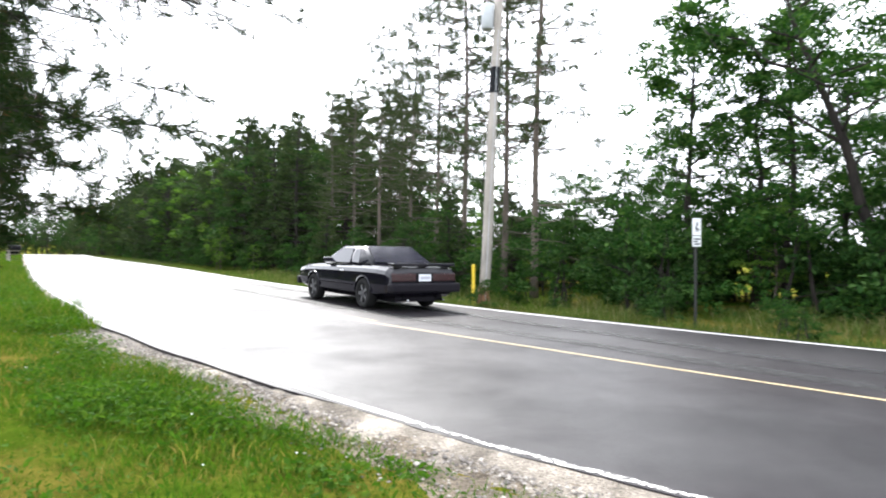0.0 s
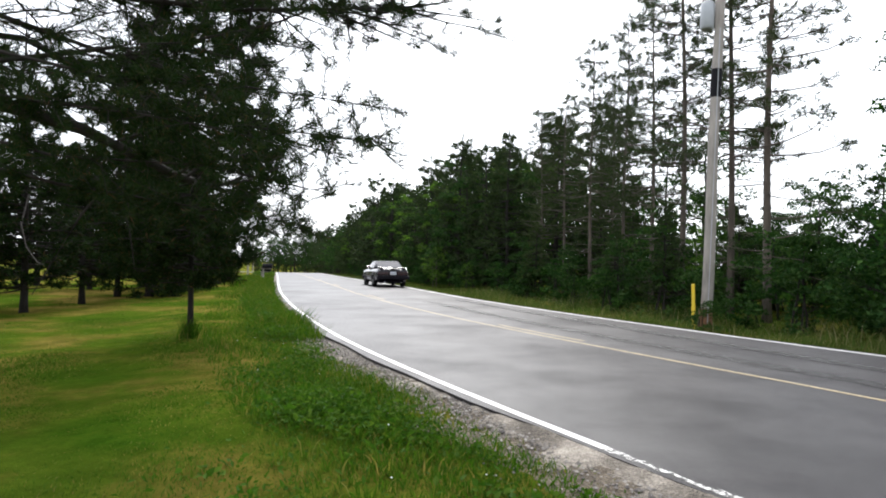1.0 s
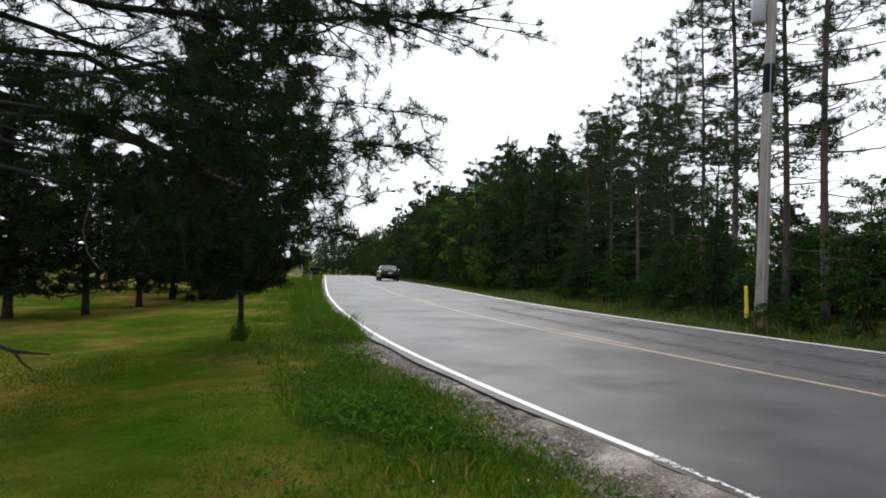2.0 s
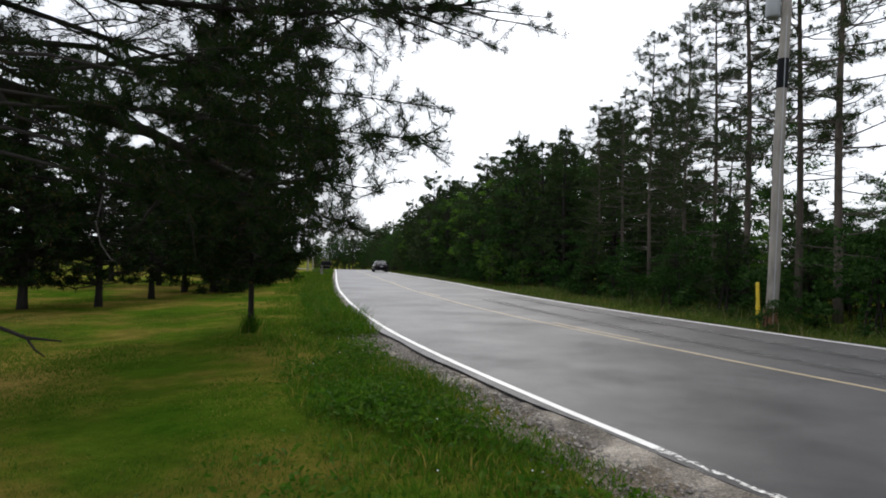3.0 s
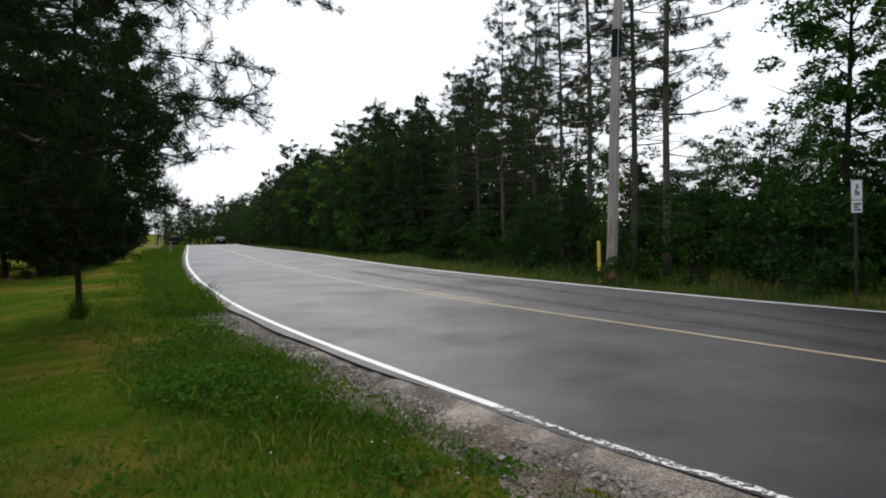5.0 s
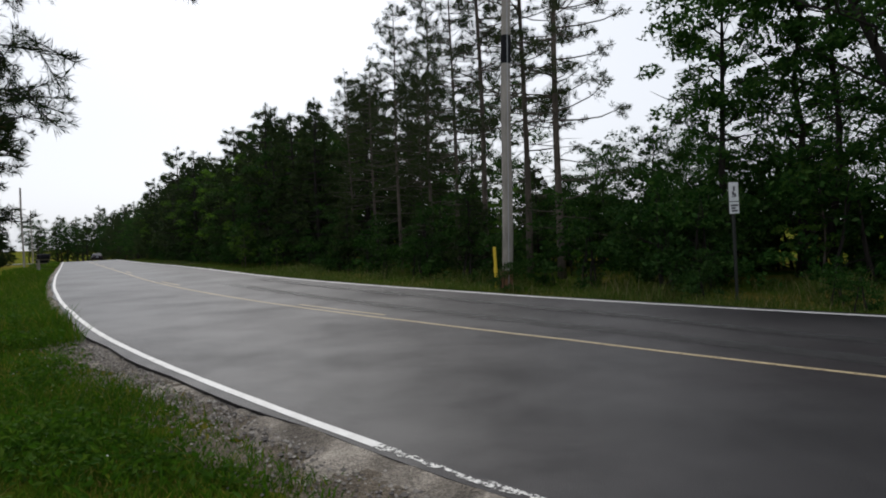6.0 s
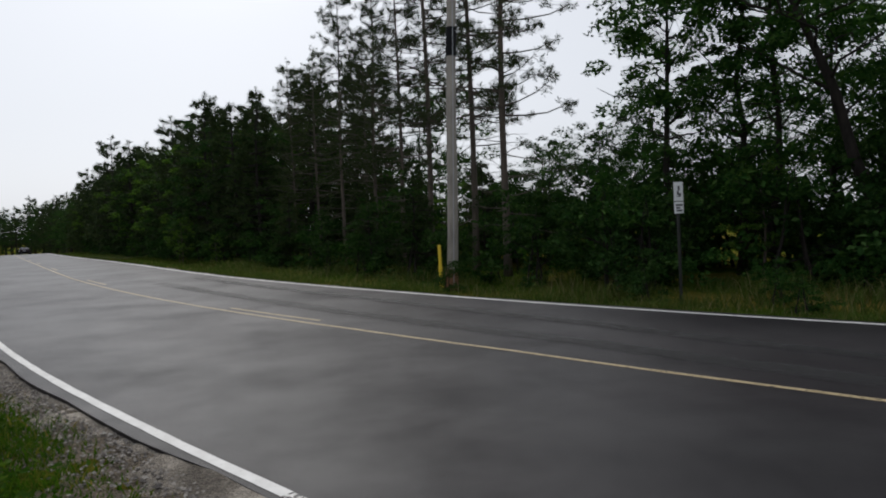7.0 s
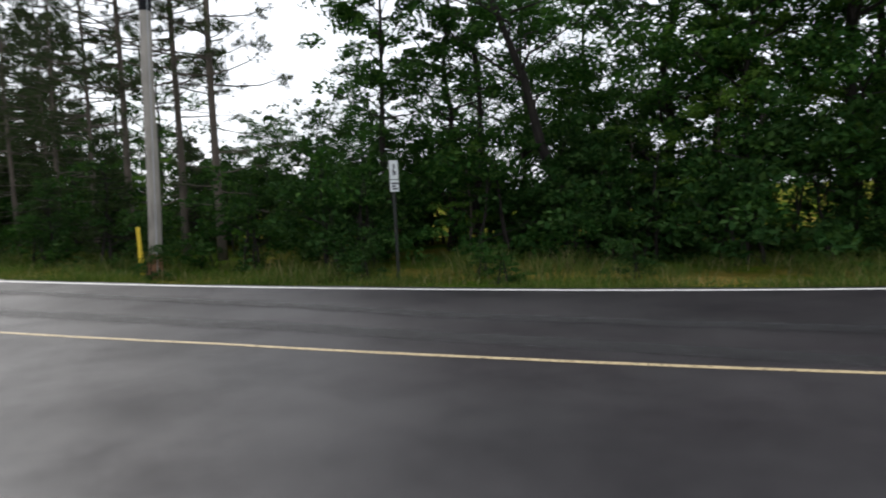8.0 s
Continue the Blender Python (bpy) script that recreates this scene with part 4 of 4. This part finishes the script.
# ---- roadside things ----
TIN = make_plain("galvanised_metal", (0.42, 0.43, 0.45), 0.5, 0.7)
YELLOW_PLASTIC = make_plain("yellow_plastic", (0.72, 0.52, 0.03), 0.5, 0, 0.3, 12)
BLACK_BAND = make_plain("black_band", (0.010, 0.010, 0.012), 0.7, 0, 0.2, 8, 0, 0.1)
SIGN_WHITE = make_plain("white_sign_sheet", (0.72, 0.74, 0.76), 0.45, 0, 0.12)
SIGN_INK = make_plain("dark_sign_ink", (0.05, 0.05, 0.06), 0.6)
POST_DARK = make_plain("dark_steel_post", (0.03, 0.032, 0.03), 0.6, 0.3)
GREY_BOX = make_plain("grey_transformer_paint", (0.34, 0.36, 0.38), 0.5)
RUST = make_plain("rusty_brown_guard", (0.2, 0.1, 0.05), 0.8)


def utility_pole(x, y, h, r, detailed=True, lean=0.0):
    z = gz(x, y)
    t = empty("utility_pole", pose(x, y, z, 0, lean, 0))
    V, F = [], []
    zs = [-0.3, 0, 1.5, 3, 4.6, 6, 8, h]
    tube(V, F, [(0.02 * math.sin(q * 0.9), 0.02 * math.cos(q * 0.7), q) for q in zs], [r * (1 - 0.022 * max(0, q)) for q in zs], 14)
    mesh_object("post", V, F, POLE_WOOD, t, smooth=True)
    if detailed:
        V, F = [], []
        tube(V, F, [(0.02 * math.sin(q * 0.9), 0.02 * math.cos(q * 0.7), q) for q in (6.17, 6.55, 6.93)], [r * (1 - 0.022 * q) + 0.012 for q in (6.17, 6.55, 6.93)], 14)
        mesh_object("band", V, F, BLACK_BAND, t, "black band round the pole")
        V, F = [], []
        tube(V, F, [(-0.02, 0, -0.1), (-0.02, 0, 0.55)], [r + 0.035, r + 0.025], 10)
        mesh_object("ground_guard", V, F, RUST, t, "rusty brown guard at the foot")
        V, F = [], []
        tube(V, F, [(-0.30, 0, 8.0), (-0.30, 0, 8.05), (-0.30, 0, 8.7), (-0.30, 0, 8.75)], [0.15, 0.18, 0.18, 0.13], 14)
        mesh_object("transformer", V, F, GREY_BOX, t, "grey transformer can", True)
        V, F = [], []
        tube(V, F, [(0.02, -r - 0.01, 0), (0.02, -r, 4), (0.02, -r + 0.03, 8)], [0.012] * 3, 5)
        mesh_object("ground_wire", V, F, TIN, t)
    else:
        part("crossarm", box_bm(-0.45, 0.45, -0.04, 0.04, h - 0.5, h - 0.42, 0.01), POLE_WOOD, t)
    return tagged(t, "weathered grey wooden utility pole in the grass" if detailed else "distant wooden utility pole with crossarm", "utility pole")


utility_pole(2.80, 18.62, 11.0, 0.15, True, 1.7)
for sx, dd, hh in ((76, 5.8, 6.3), (112, 6.4, 5.2)):
    p = on_road(sx, dd)
    utility_pole(p.x, p.y, hh, 0.1, False)


def guy_marker():
    z = gz(2.51, 18.6)
    t = empty("pole_marker", pose(2.51, 18.6, z, 0, -1.5, 0))
    V, F = [], []
    hs = (0.0, 0.4, 0.62, 0.64, 1.19, 1.21)
    rs = (0.055, 0.055, 0.055, 0.045, 0.045, 0.03)
    tube(V, F, [(0, 0, h) for h in hs], rs, 10)
    mesh_object("sleeve", V, F, YELLOW_PLASTIC, t, "yellow plastic sleeve")
    V, F = [], []
    tube(V, F, [(0, 0, -0.2), (0, 0, 0.0)], [0.02, 0.02], 6)
    mesh_object("stake", V, F, TIN, t)
    tagged(t, "upright yellow plastic marker beside the utility pole", "marker post")


guy_marker()


def road_sign():
    x, y = 6.95, 13.96
    t = empty("road_sign", pose(x, y, gz(x, y), 0, -1.4, 25))
    part("post", box_bm(-0.03, 0.03, -0.02, 0.02, -0.3, 2.25, 0.006), POST_DARK, t, "dark steel post")

    def plate(z0, z1):
        return part("plate", box_bm(-0.135, 0.135, -0.032, -0.022, z0, z1, 0.003), SIGN_WHITE, t, "white metal plate")
    up, lo = plate(2.080, 2.460), plate(1.830, 2.065)
    bm = bmesh.new()
    for x0, x1, z0, z1 in ((-0.02, 0.03, 2.29, 2.38), (-0.05, 0.0, 2.2, 2.28), (0.01, 0.06, 2.18, 2.24), (-0.06, 0.05, 2.165, 2.18)):
        box_bm(x0, x1, -0.036, -0.0325, z0, z1, bm=bm)
    part("symbol", bm, SIGN_INK, up, "dark symbol")
    for z0, a, b in ((1.98, -0.1, 0.1), (1.925, -0.09, 0.03), (1.87, -0.08, 0.09)):
        part("text_bar", box_bm(a, b, -0.036, -0.0325, z0, z0 + 0.035), SIGN_INK, lo)
    tagged(t, "small white two-plate sign on a dark post", "road sign")


road_sign()


def mailbox(x, y, turn, h):
    t = empty("mailbox", pose(x, y, gz(x, y), 0, 0, turn))
    part("post", box_bm(-0.05, 0.05, -0.05, 0.05, -0.2, h, 0.008), POLE_WOOD, t)
    part("arm", box_bm(-0.12, 0.5, -0.045, 0.045, h - 0.02, h + 0.04, 0.006), POLE_WOOD, t)
    bm = bmesh.new()
    n = 10
    prof = [(-0.15, 0.0), (0.15, 0.0)] + [(0.15 * math.cos(math.pi * i / n), 0.16 + 0.15 * math.sin(math.pi * i / n)) for i in range(n + 1)]
    a = [bm.verts.new((-0.05, q[0], h + 0.045 + q[1])) for q in prof]
    b = [bm.verts.new((0.6, q[0], h + 0.045 + q[1])) for q in prof]
    for i in range(len(prof)):
        j = (i + 1) % len(prof)
        bm.faces.new((a[i], a[j], b[j], b[i]))
    bm.faces.new(a)
    bm.faces.new(list(reversed(b)))
    part("box", bm, BLACK_BAND, t, "black rounded metal box")
    part("flag", box_bm(0.1, 0.13, -0.17, -0.155, h + 0.1, h + 0.32), POST_DARK, t)
    return tagged(t, "black mailbox on a wooden post by the road", "mailbox", "mailboxes")


mailbox(-22.7, 39.9, 20, 0.78)
mailbox(-23.2, 40.6, 20, 0.55)


def dead_twig():
    rng = random.Random(2)
    t = empty("dead_limb", pose(-13.95, 13.3, gz(-13.95, 13.3)))
    V, F = [], []
    tube(V, F, [(0.1, 0.0, 3.0), (0.35, -0.3, 2.7), (0.55, -0.6, 2.2), (0.95, -0.8, 1.65), (1.5, -1.0, 1.3), (1.75, -1.05, 1.25)], [0.022, 0.020, 0.017, 0.015, 0.011, 0.005], 6)
    mesh_object("limb", V, F, DEAD_WOOD, t)
    tagged(t, "bare pale dead limb hanging from a pine", "dead limb")


dead_twig()

# ---- woods beyond the lawn ----
for i in range(26):
    a = math.radians(118 + i * 3.1)
    R = rng.uniform(62, 84)
    x, y = R * math.cos(a), 4 + R * math.sin(a)
    if to_road([x], [y])[1][0] < 16:
        continue
    tagged(plant(MIX[i % 3] if i % 2 else DARKPINE[i % 3], x, y, rng.uniform(0.8, 1.15), i * 40, USED), group="wood beyond the lawn")


for i in range(22):
    a = math.radians(114.5 + i * 0.62)
    R = rng.uniform(185, 235)
    x, y = R * math.cos(a), R * math.sin(a)
    if abs(to_road([x], [y])[1][0]) > 7:
        tagged(plant(MIX[i % 3], x, y, rng.uniform(1.1, 1.6), i * 40, USED), group="far wood")


# ---- the car ----
CAR_PAINT = make_plain("black_car_paint", (0.004, 0.0035, 0.008), 0.16, 0, 0.1, 3, 0.25, 0.22)
CAR_GLASS = make_plain("dark_car_glass", (0.012, 0.012, 0.02), 0.1, 0, 0.1, 8, 0, 0.5)
TYRE = make_plain("tyre_rubber", (0.014, 0.014, 0.014), 0.85, 0, 0.2, 8, 0, 0.15)
RIM = make_plain("dull_alloy_rim", (0.22, 0.22, 0.23), 0.35, 0.8)
TAIL_RED = make_plain("dark_red_lens", (0.024, 0.005, 0.007), 0.25)
BUMPER = make_plain("black_bumper", (0.010, 0.009, 0.012), 0.5, 0, 0.2, 8, 0, 0.08)
PLATE = make_plain("white_plate", (0.62, 0.64, 0.68), 0.5)
PLATE_INK = make_plain("plate_ink", (0.35, 0.36, 0.42), 0.6)
CHROME = make_plain("dull_steel", (0.5, 0.5, 0.52), 0.25, 1.0)


def loft(rings):
    bm = bmesh.new()
    vs = [[bm.verts.new(p) for p in r] for r in rings]
    for a, b in zip(vs, vs[1:]):
        for i in range(len(a)):
            j = (i + 1) % len(a)
            bm.faces.new((a[i], a[j], b[j], b[i]))
    bm.faces.new(vs[0])
    bm.faces.new(list(reversed(vs[-1])))
    bmesh.ops.recalc_face_normals(bm, faces=bm.faces)
    return bm


AXLES = (-1.33, 1.42)


def car_body(parent):
    rings = []
    for x, w, zb, zs, zt in ((-2.50, 0.84, 0.42, 0.72, 0.84), (-2.46, 0.87, 0.36, 0.80, 0.93), (-2.30, 0.895, 0.30, 0.86, 0.965), (-1.9, 0.905, 0.27, 0.88, 0.985), (-1.33, 0.91, 0.26, 0.885, 0.99), (-0.8, 0.91, 0.25, 0.88, 0.985), (0.2, 0.91, 0.25, 0.87, 0.97), (0.95, 0.905, 0.25, 0.86, 0.955), (1.42, 0.90, 0.26, 0.85, 0.935), (2.1, 0.885, 0.28, 0.82, 0.895), (2.42, 0.86, 0.32, 0.77, 0.84), (2.52, 0.82, 0.36, 0.70, 0.76)):
        half = [(0.80 * w, zb), (0.97 * w, zb + 0.10), (w, 0.58), (0.99 * w, zs - 0.06), (0.955 * w, zs + 0.02), (0.86 * w, zt - 0.012), (0.4 * w, zt + 0.006)]
        rings.append([(x, y, z) for y, z in half] + [(x, -y, z) for y, z in reversed(half)])
    bm = loft(rings)
    body = part("body", bm, CAR_PAINT, parent, "glossy black bodywork")
    # wheel arches cut through the sides
    cut = bmesh.new()
    for ax in AXLES:
        bmesh.ops.create_cone(cut, cap_ends=True, segments=28, radius1=0.385, radius2=0.385, depth=2.4, matrix=Matrix.Translation((ax, 0, 0.34)) @ Matrix.Rotation(math.pi / 2, 4, "X"))
    cutter = part("cutter", cut, BUMPER, None)
    mod = body.modifiers.new("arches", "BOOLEAN")
    mod.operation, mod.object, mod.solver = "DIFFERENCE", cutter, "EXACT"
    dg = bpy.context.evaluated_depsgraph_get()
    me = bpy.data.meshes.new_from_object(body.evaluated_get(dg))
    body.modifiers.clear()
    body.data = me
    bpy.data.objects.remove(cutter)
    return body


def quad_pane(name, pts, material, parent, inset, lift, label=""):
    """A glass pane a little proud of the panel that holds it."""
    p = [Vector(q) for q in pts]
    c = sum(p, Vector()) / len(p)
    n = (p[1] - p[0]).cross(p[2] - p[0]).normalized()
    if n.dot(c - Vector((-0.3, 0, 1.0))) < 0:
        n = -n
    p = [q + (c - q).normalized() * inset for q in p]
    bm = bmesh.new()
    a = [bm.verts.new(q + n * lift) for q in p]
    b = [bm.verts.new(q - n * 0.01) for q in p]
    bm.faces.new(a)
    bm.faces.new(list(reversed(b)))
    for i in range(len(a)):
        j = (i + 1) % len(a)
        bm.faces.new((a[i], b[i], b[j], a[j]))
    return part(name, bm, material, parent, label)


def car_wheel(parent, ax, side):
    w = empty("wheel")
    w.parent = parent
    V, F = [], []
    prof = [(0.20, -0.10), (0.27, -0.118), (0.315, -0.11), (0.335, -0.085), (0.338, 0.0), (0.335, 0.085), (0.315, 0.11), (0.27, 0.118), (0.20, 0.10)]
    n = 30
    for i in range(n):
        t = 2 * math.pi * i / n
        V.extend((r * math.cos(t), y, r * math.sin(t)) for r, y in prof)
    m = len(prof)
    for i in range(n):
        j = (i + 1) % n
        F.extend((i * m + k, i * m + k + 1, j * m + k + 1, j * m + k) for k in range(m - 1))
        F.append((i * m + m - 1, i * m, j * m, j * m + m - 1))
    mesh_object("tyre", V, F, TYRE, w, smooth=True)
    bm = bmesh.new()
    bmesh.ops.create_cone(bm, cap_ends=True, segments=28, radius1=0.205, radius2=0.205, depth=0.06, matrix=Matrix.Rotation(math.pi / 2, 4, "X"))
    for k in range(5):
        r = bmesh.ops.create_cube(bm, size=1.0, matrix=Matrix.Rotation(k * 2 * math.pi / 5, 4, "Y") @ Matrix.Translation((0.11, 0.075 * side, 0)) @ Matrix.Diagonal((0.18, 0.05, 0.07, 1)))
    bmesh.ops.create_cone(bm, cap_ends=True, segments=16, radius1=0.07, radius2=0.05, depth=0.20, matrix=Matrix.Rotation(math.pi / 2, 4, "X"))
    part("rim", bm, RIM, w, "dull alloy rim")
    w.location = (ax, 0.80 * side, 0.338)
    return w


def build_car():
    car = empty("car")
    car_body(car)
    # cabin: base and roof rings
    base, mid, roof, top = 0.965, 1.2, 1.385, 1.415
    rings = [[(-1.62, -0.80, base), (1.0, -0.80, base), (1.0, 0.80, base), (-1.62, 0.80, base)],
             [(-1.20, -0.73, mid), (0.60, -0.73, mid), (0.60, 0.73, mid), (-1.20, 0.73, mid)],
             [(-0.90, -0.64, roof), (0.22, -0.64, roof), (0.22, 0.64, roof), (-0.90, 0.64, roof)],
             [(-0.80, -0.52, top), (0.12, -0.52, top), (0.12, 0.52, top), (-0.80, 0.52, top)]]
    bm = loft(rings)
    bmesh.ops.bevel(bm, geom=[e for e in bm.edges if max(v.co.z for v in e.verts) > base + 0.01], offset=0.03, segments=2, affect="EDGES")
    part("cabin", bm, CAR_PAINT, car, "black roof and pillars", True)
    quad_pane("rear_window", [(-1.60, -0.74, 1.0), (-1.60, 0.74, 1.0), (-0.93, 0.60, 1.37), (-0.93, -0.60, 1.37)], CAR_GLASS, car, 0.03, 0.05, "grey rear window")
    quad_pane("windscreen", [(0.97, -0.74, 1.0), (0.97, 0.74, 1.0), (0.25, 0.60, 1.37), (0.25, -0.60, 1.37)], CAR_GLASS, car, 0.03, 0.05, "windscreen")
    for sd in (-1, 1):
        quad_pane("side_window", [(-0.50, 0.80 * sd, 1.0), (0.82, 0.80 * sd, 1.0), (0.24, 0.655 * sd, 1.36), (-0.46, 0.655 * sd, 1.36)], CAR_GLASS, car, 0.03, 0.014, "door window")
        quad_pane("quarter_window", [(-0.96, 0.80 * sd, 1.0), (-0.57, 0.80 * sd, 1.0), (-0.55, 0.66 * sd, 1.34), (-0.82, 0.66 * sd, 1.34)], CAR_GLASS, car, 0.03, 0.014)
        part("mirror", box_bm(0.58, 0.74, sd * 0.86 - 0.09, sd * 0.86 + 0.09, 1.0, 1.12, 0.03), CAR_PAINT, car)
        part("tail_light", box_bm(-2.515, -2.44, *sorted((sd * 0.22, sd * 0.82)), 0.66, 0.83, 0.015), TAIL_RED, car, "dark red tail light")
        part("door_handle", box_bm(-0.35, -0.18, *sorted((sd * 0.895, sd * 0.925)), 0.80, 0.83, 0.006), CHROME, car, "chrome handle")
        part("side_trim", box_bm(-0.85, 0.95, *sorted((sd * 0.90, sd * 0.922)), 0.50, 0.54, 0.006), BUMPER, car)
        part("headlight", box_bm(2.46, 2.54, *sorted((sd * 0.45, sd * 0.78)), 0.58, 0.72, 0.015), CHROME, car, "chrome headlight")
        for k, ax in enumerate(AXLES):
            V, F = [], []
            tube(V, F, [(ax + 0.395 * math.cos(q), sd * 0.905, 0.34 + 0.395 * math.sin(q)) for q in [math.radians(8 + 164 * i / 14) for i in range(15)]], [0.018] * 15, 6)
            mesh_object("wheel_arch_lip", V, F, CAR_PAINT, car)
        V, F = [], []
        tube(V, F, [(-2.2, sd * 0.42, 0.27), (-2.5, sd * 0.45, 0.25), (-2.58, sd * 0.46, 0.25)], [0.03, 0.03, 0.032], 8)
        mesh_object("exhaust", V, F, CHROME, car, "steel exhaust tip")
    part("rear_bumper", box_bm(-2.64, -2.42, -0.89, 0.89, 0.42, 0.62, 0.04), BUMPER, car, "black rear bumper")
    part("front_bumper", box_bm(2.45, 2.64, -0.87, 0.87, 0.36, 0.56, 0.04), BUMPER, car)
    part("underbody", box_bm(-2.3, 2.3, -0.62, 0.62, 0.2, 0.32, 0.02), BUMPER, car)
    plate = part("number_plate", box_bm(-2.535, -2.515, -0.155, 0.155, 0.66, 0.815, 0.004), PLATE, car, "white plate")
    part("plate_bar", box_bm(-2.541, -2.536, -0.12, 0.12, 0.71, 0.765), PLATE_INK, plate)
    sp = part("spoiler", box_bm(-2.52, -2.28, -0.80, 0.80, 0.99, 1.055, 0.014), CAR_PAINT, car, "black boot spoiler")
    for y in (-0.62, 0.0, 0.62):
        part("spoiler_foot", box_bm(-2.44, -2.32, y - 0.09, y + 0.09, 0.955, 0.992), CAR_PAINT, sp)
    part("boot_seam", box_bm(-2.475, -2.465, -0.75, 0.75, 0.90, 0.905), BUMPER, car)
    wheels = [car_wheel(car, ax, sd) for ax in AXLES for sd in (1, -1)]
    tagged(car, "glossy black boxy two-door coupe with boot spoiler", "car")
    return car, wheels


CAR, WHEELS = build_car()
CAR.scale = (0.96, 0.96, 0.96)
CAR_T = [0, 0.5, 1, 1.5, 1.7, 2.8, 3.5, 4.5, 5, 6.5, 7, 8]
CAR_S = [11.3, 22.4, 33.7, 45.0, 49.5, 74.5, 89.5, 107.5, 115.5, 137.5, 144.5, 158]
CAR_D = [-2.75, -3.25, -3.05, -3.0, -3.0, -2.9, -2.8, -2.7, -2.6, -2.6, -2.8, -2.8]


def motions():
    """The car drives off along the far lane; its wheels roll."""
    ts = np.arange(-1, 9.001, 1 / 30)
    knots = [-1] + CAR_T + [9]
    sv = np.interp(ts, knots, [-10.0] + CAR_S + [171.5])
    dv = np.interp(ts, knots, [-2.2] + CAR_D + [-2.8])
    ker = np.ones(13) / 13
    pad = np.pad(sv, 6, mode="reflect", reflect_type="odd")
    sv = np.convolve(pad, ker, "valid")
    dv = np.convolve(np.pad(dv, 6, mode="edge"), ker, "valid")

    def place(t):
        return on_road(float(np.interp(t, ts, sv)), float(np.interp(t, ts, dv)))
    rows = []
    for i in range(41):
        t = i * 0.2
        a, b, p = place(t - 0.06), place(t + 0.06), place(t)
        turn = math.degrees(math.atan2(b.y - a.y, b.x - a.x)) - 4.5 * max(0, 1 - t / 0.7)
        pitch = -math.degrees(math.atan2(b.z - a.z, math.hypot(b.x - a.x, b.y - a.y)))
        rows.append((t, pose(p.x, p.y, p.z, 0, pitch, turn)))
    walk(CAR, rows)
    # five-spoked wheels: turn per picture, brought within one spoke's step
    for w in WHEELS:
        at = w.location.copy()
        ang, out = 0.0, []
        last = None
        for i in range(241):
            s = float(np.interp(i / 30, ts, sv))
            if last is not None:
                ang += (math.degrees((s - last) / 0.338) + 36) % 72 - 36
            last = s
            out.append((i / 30, pose(at.x, at.y, at.z, 0, ang, 0)))
        walk(w, out)


motions()
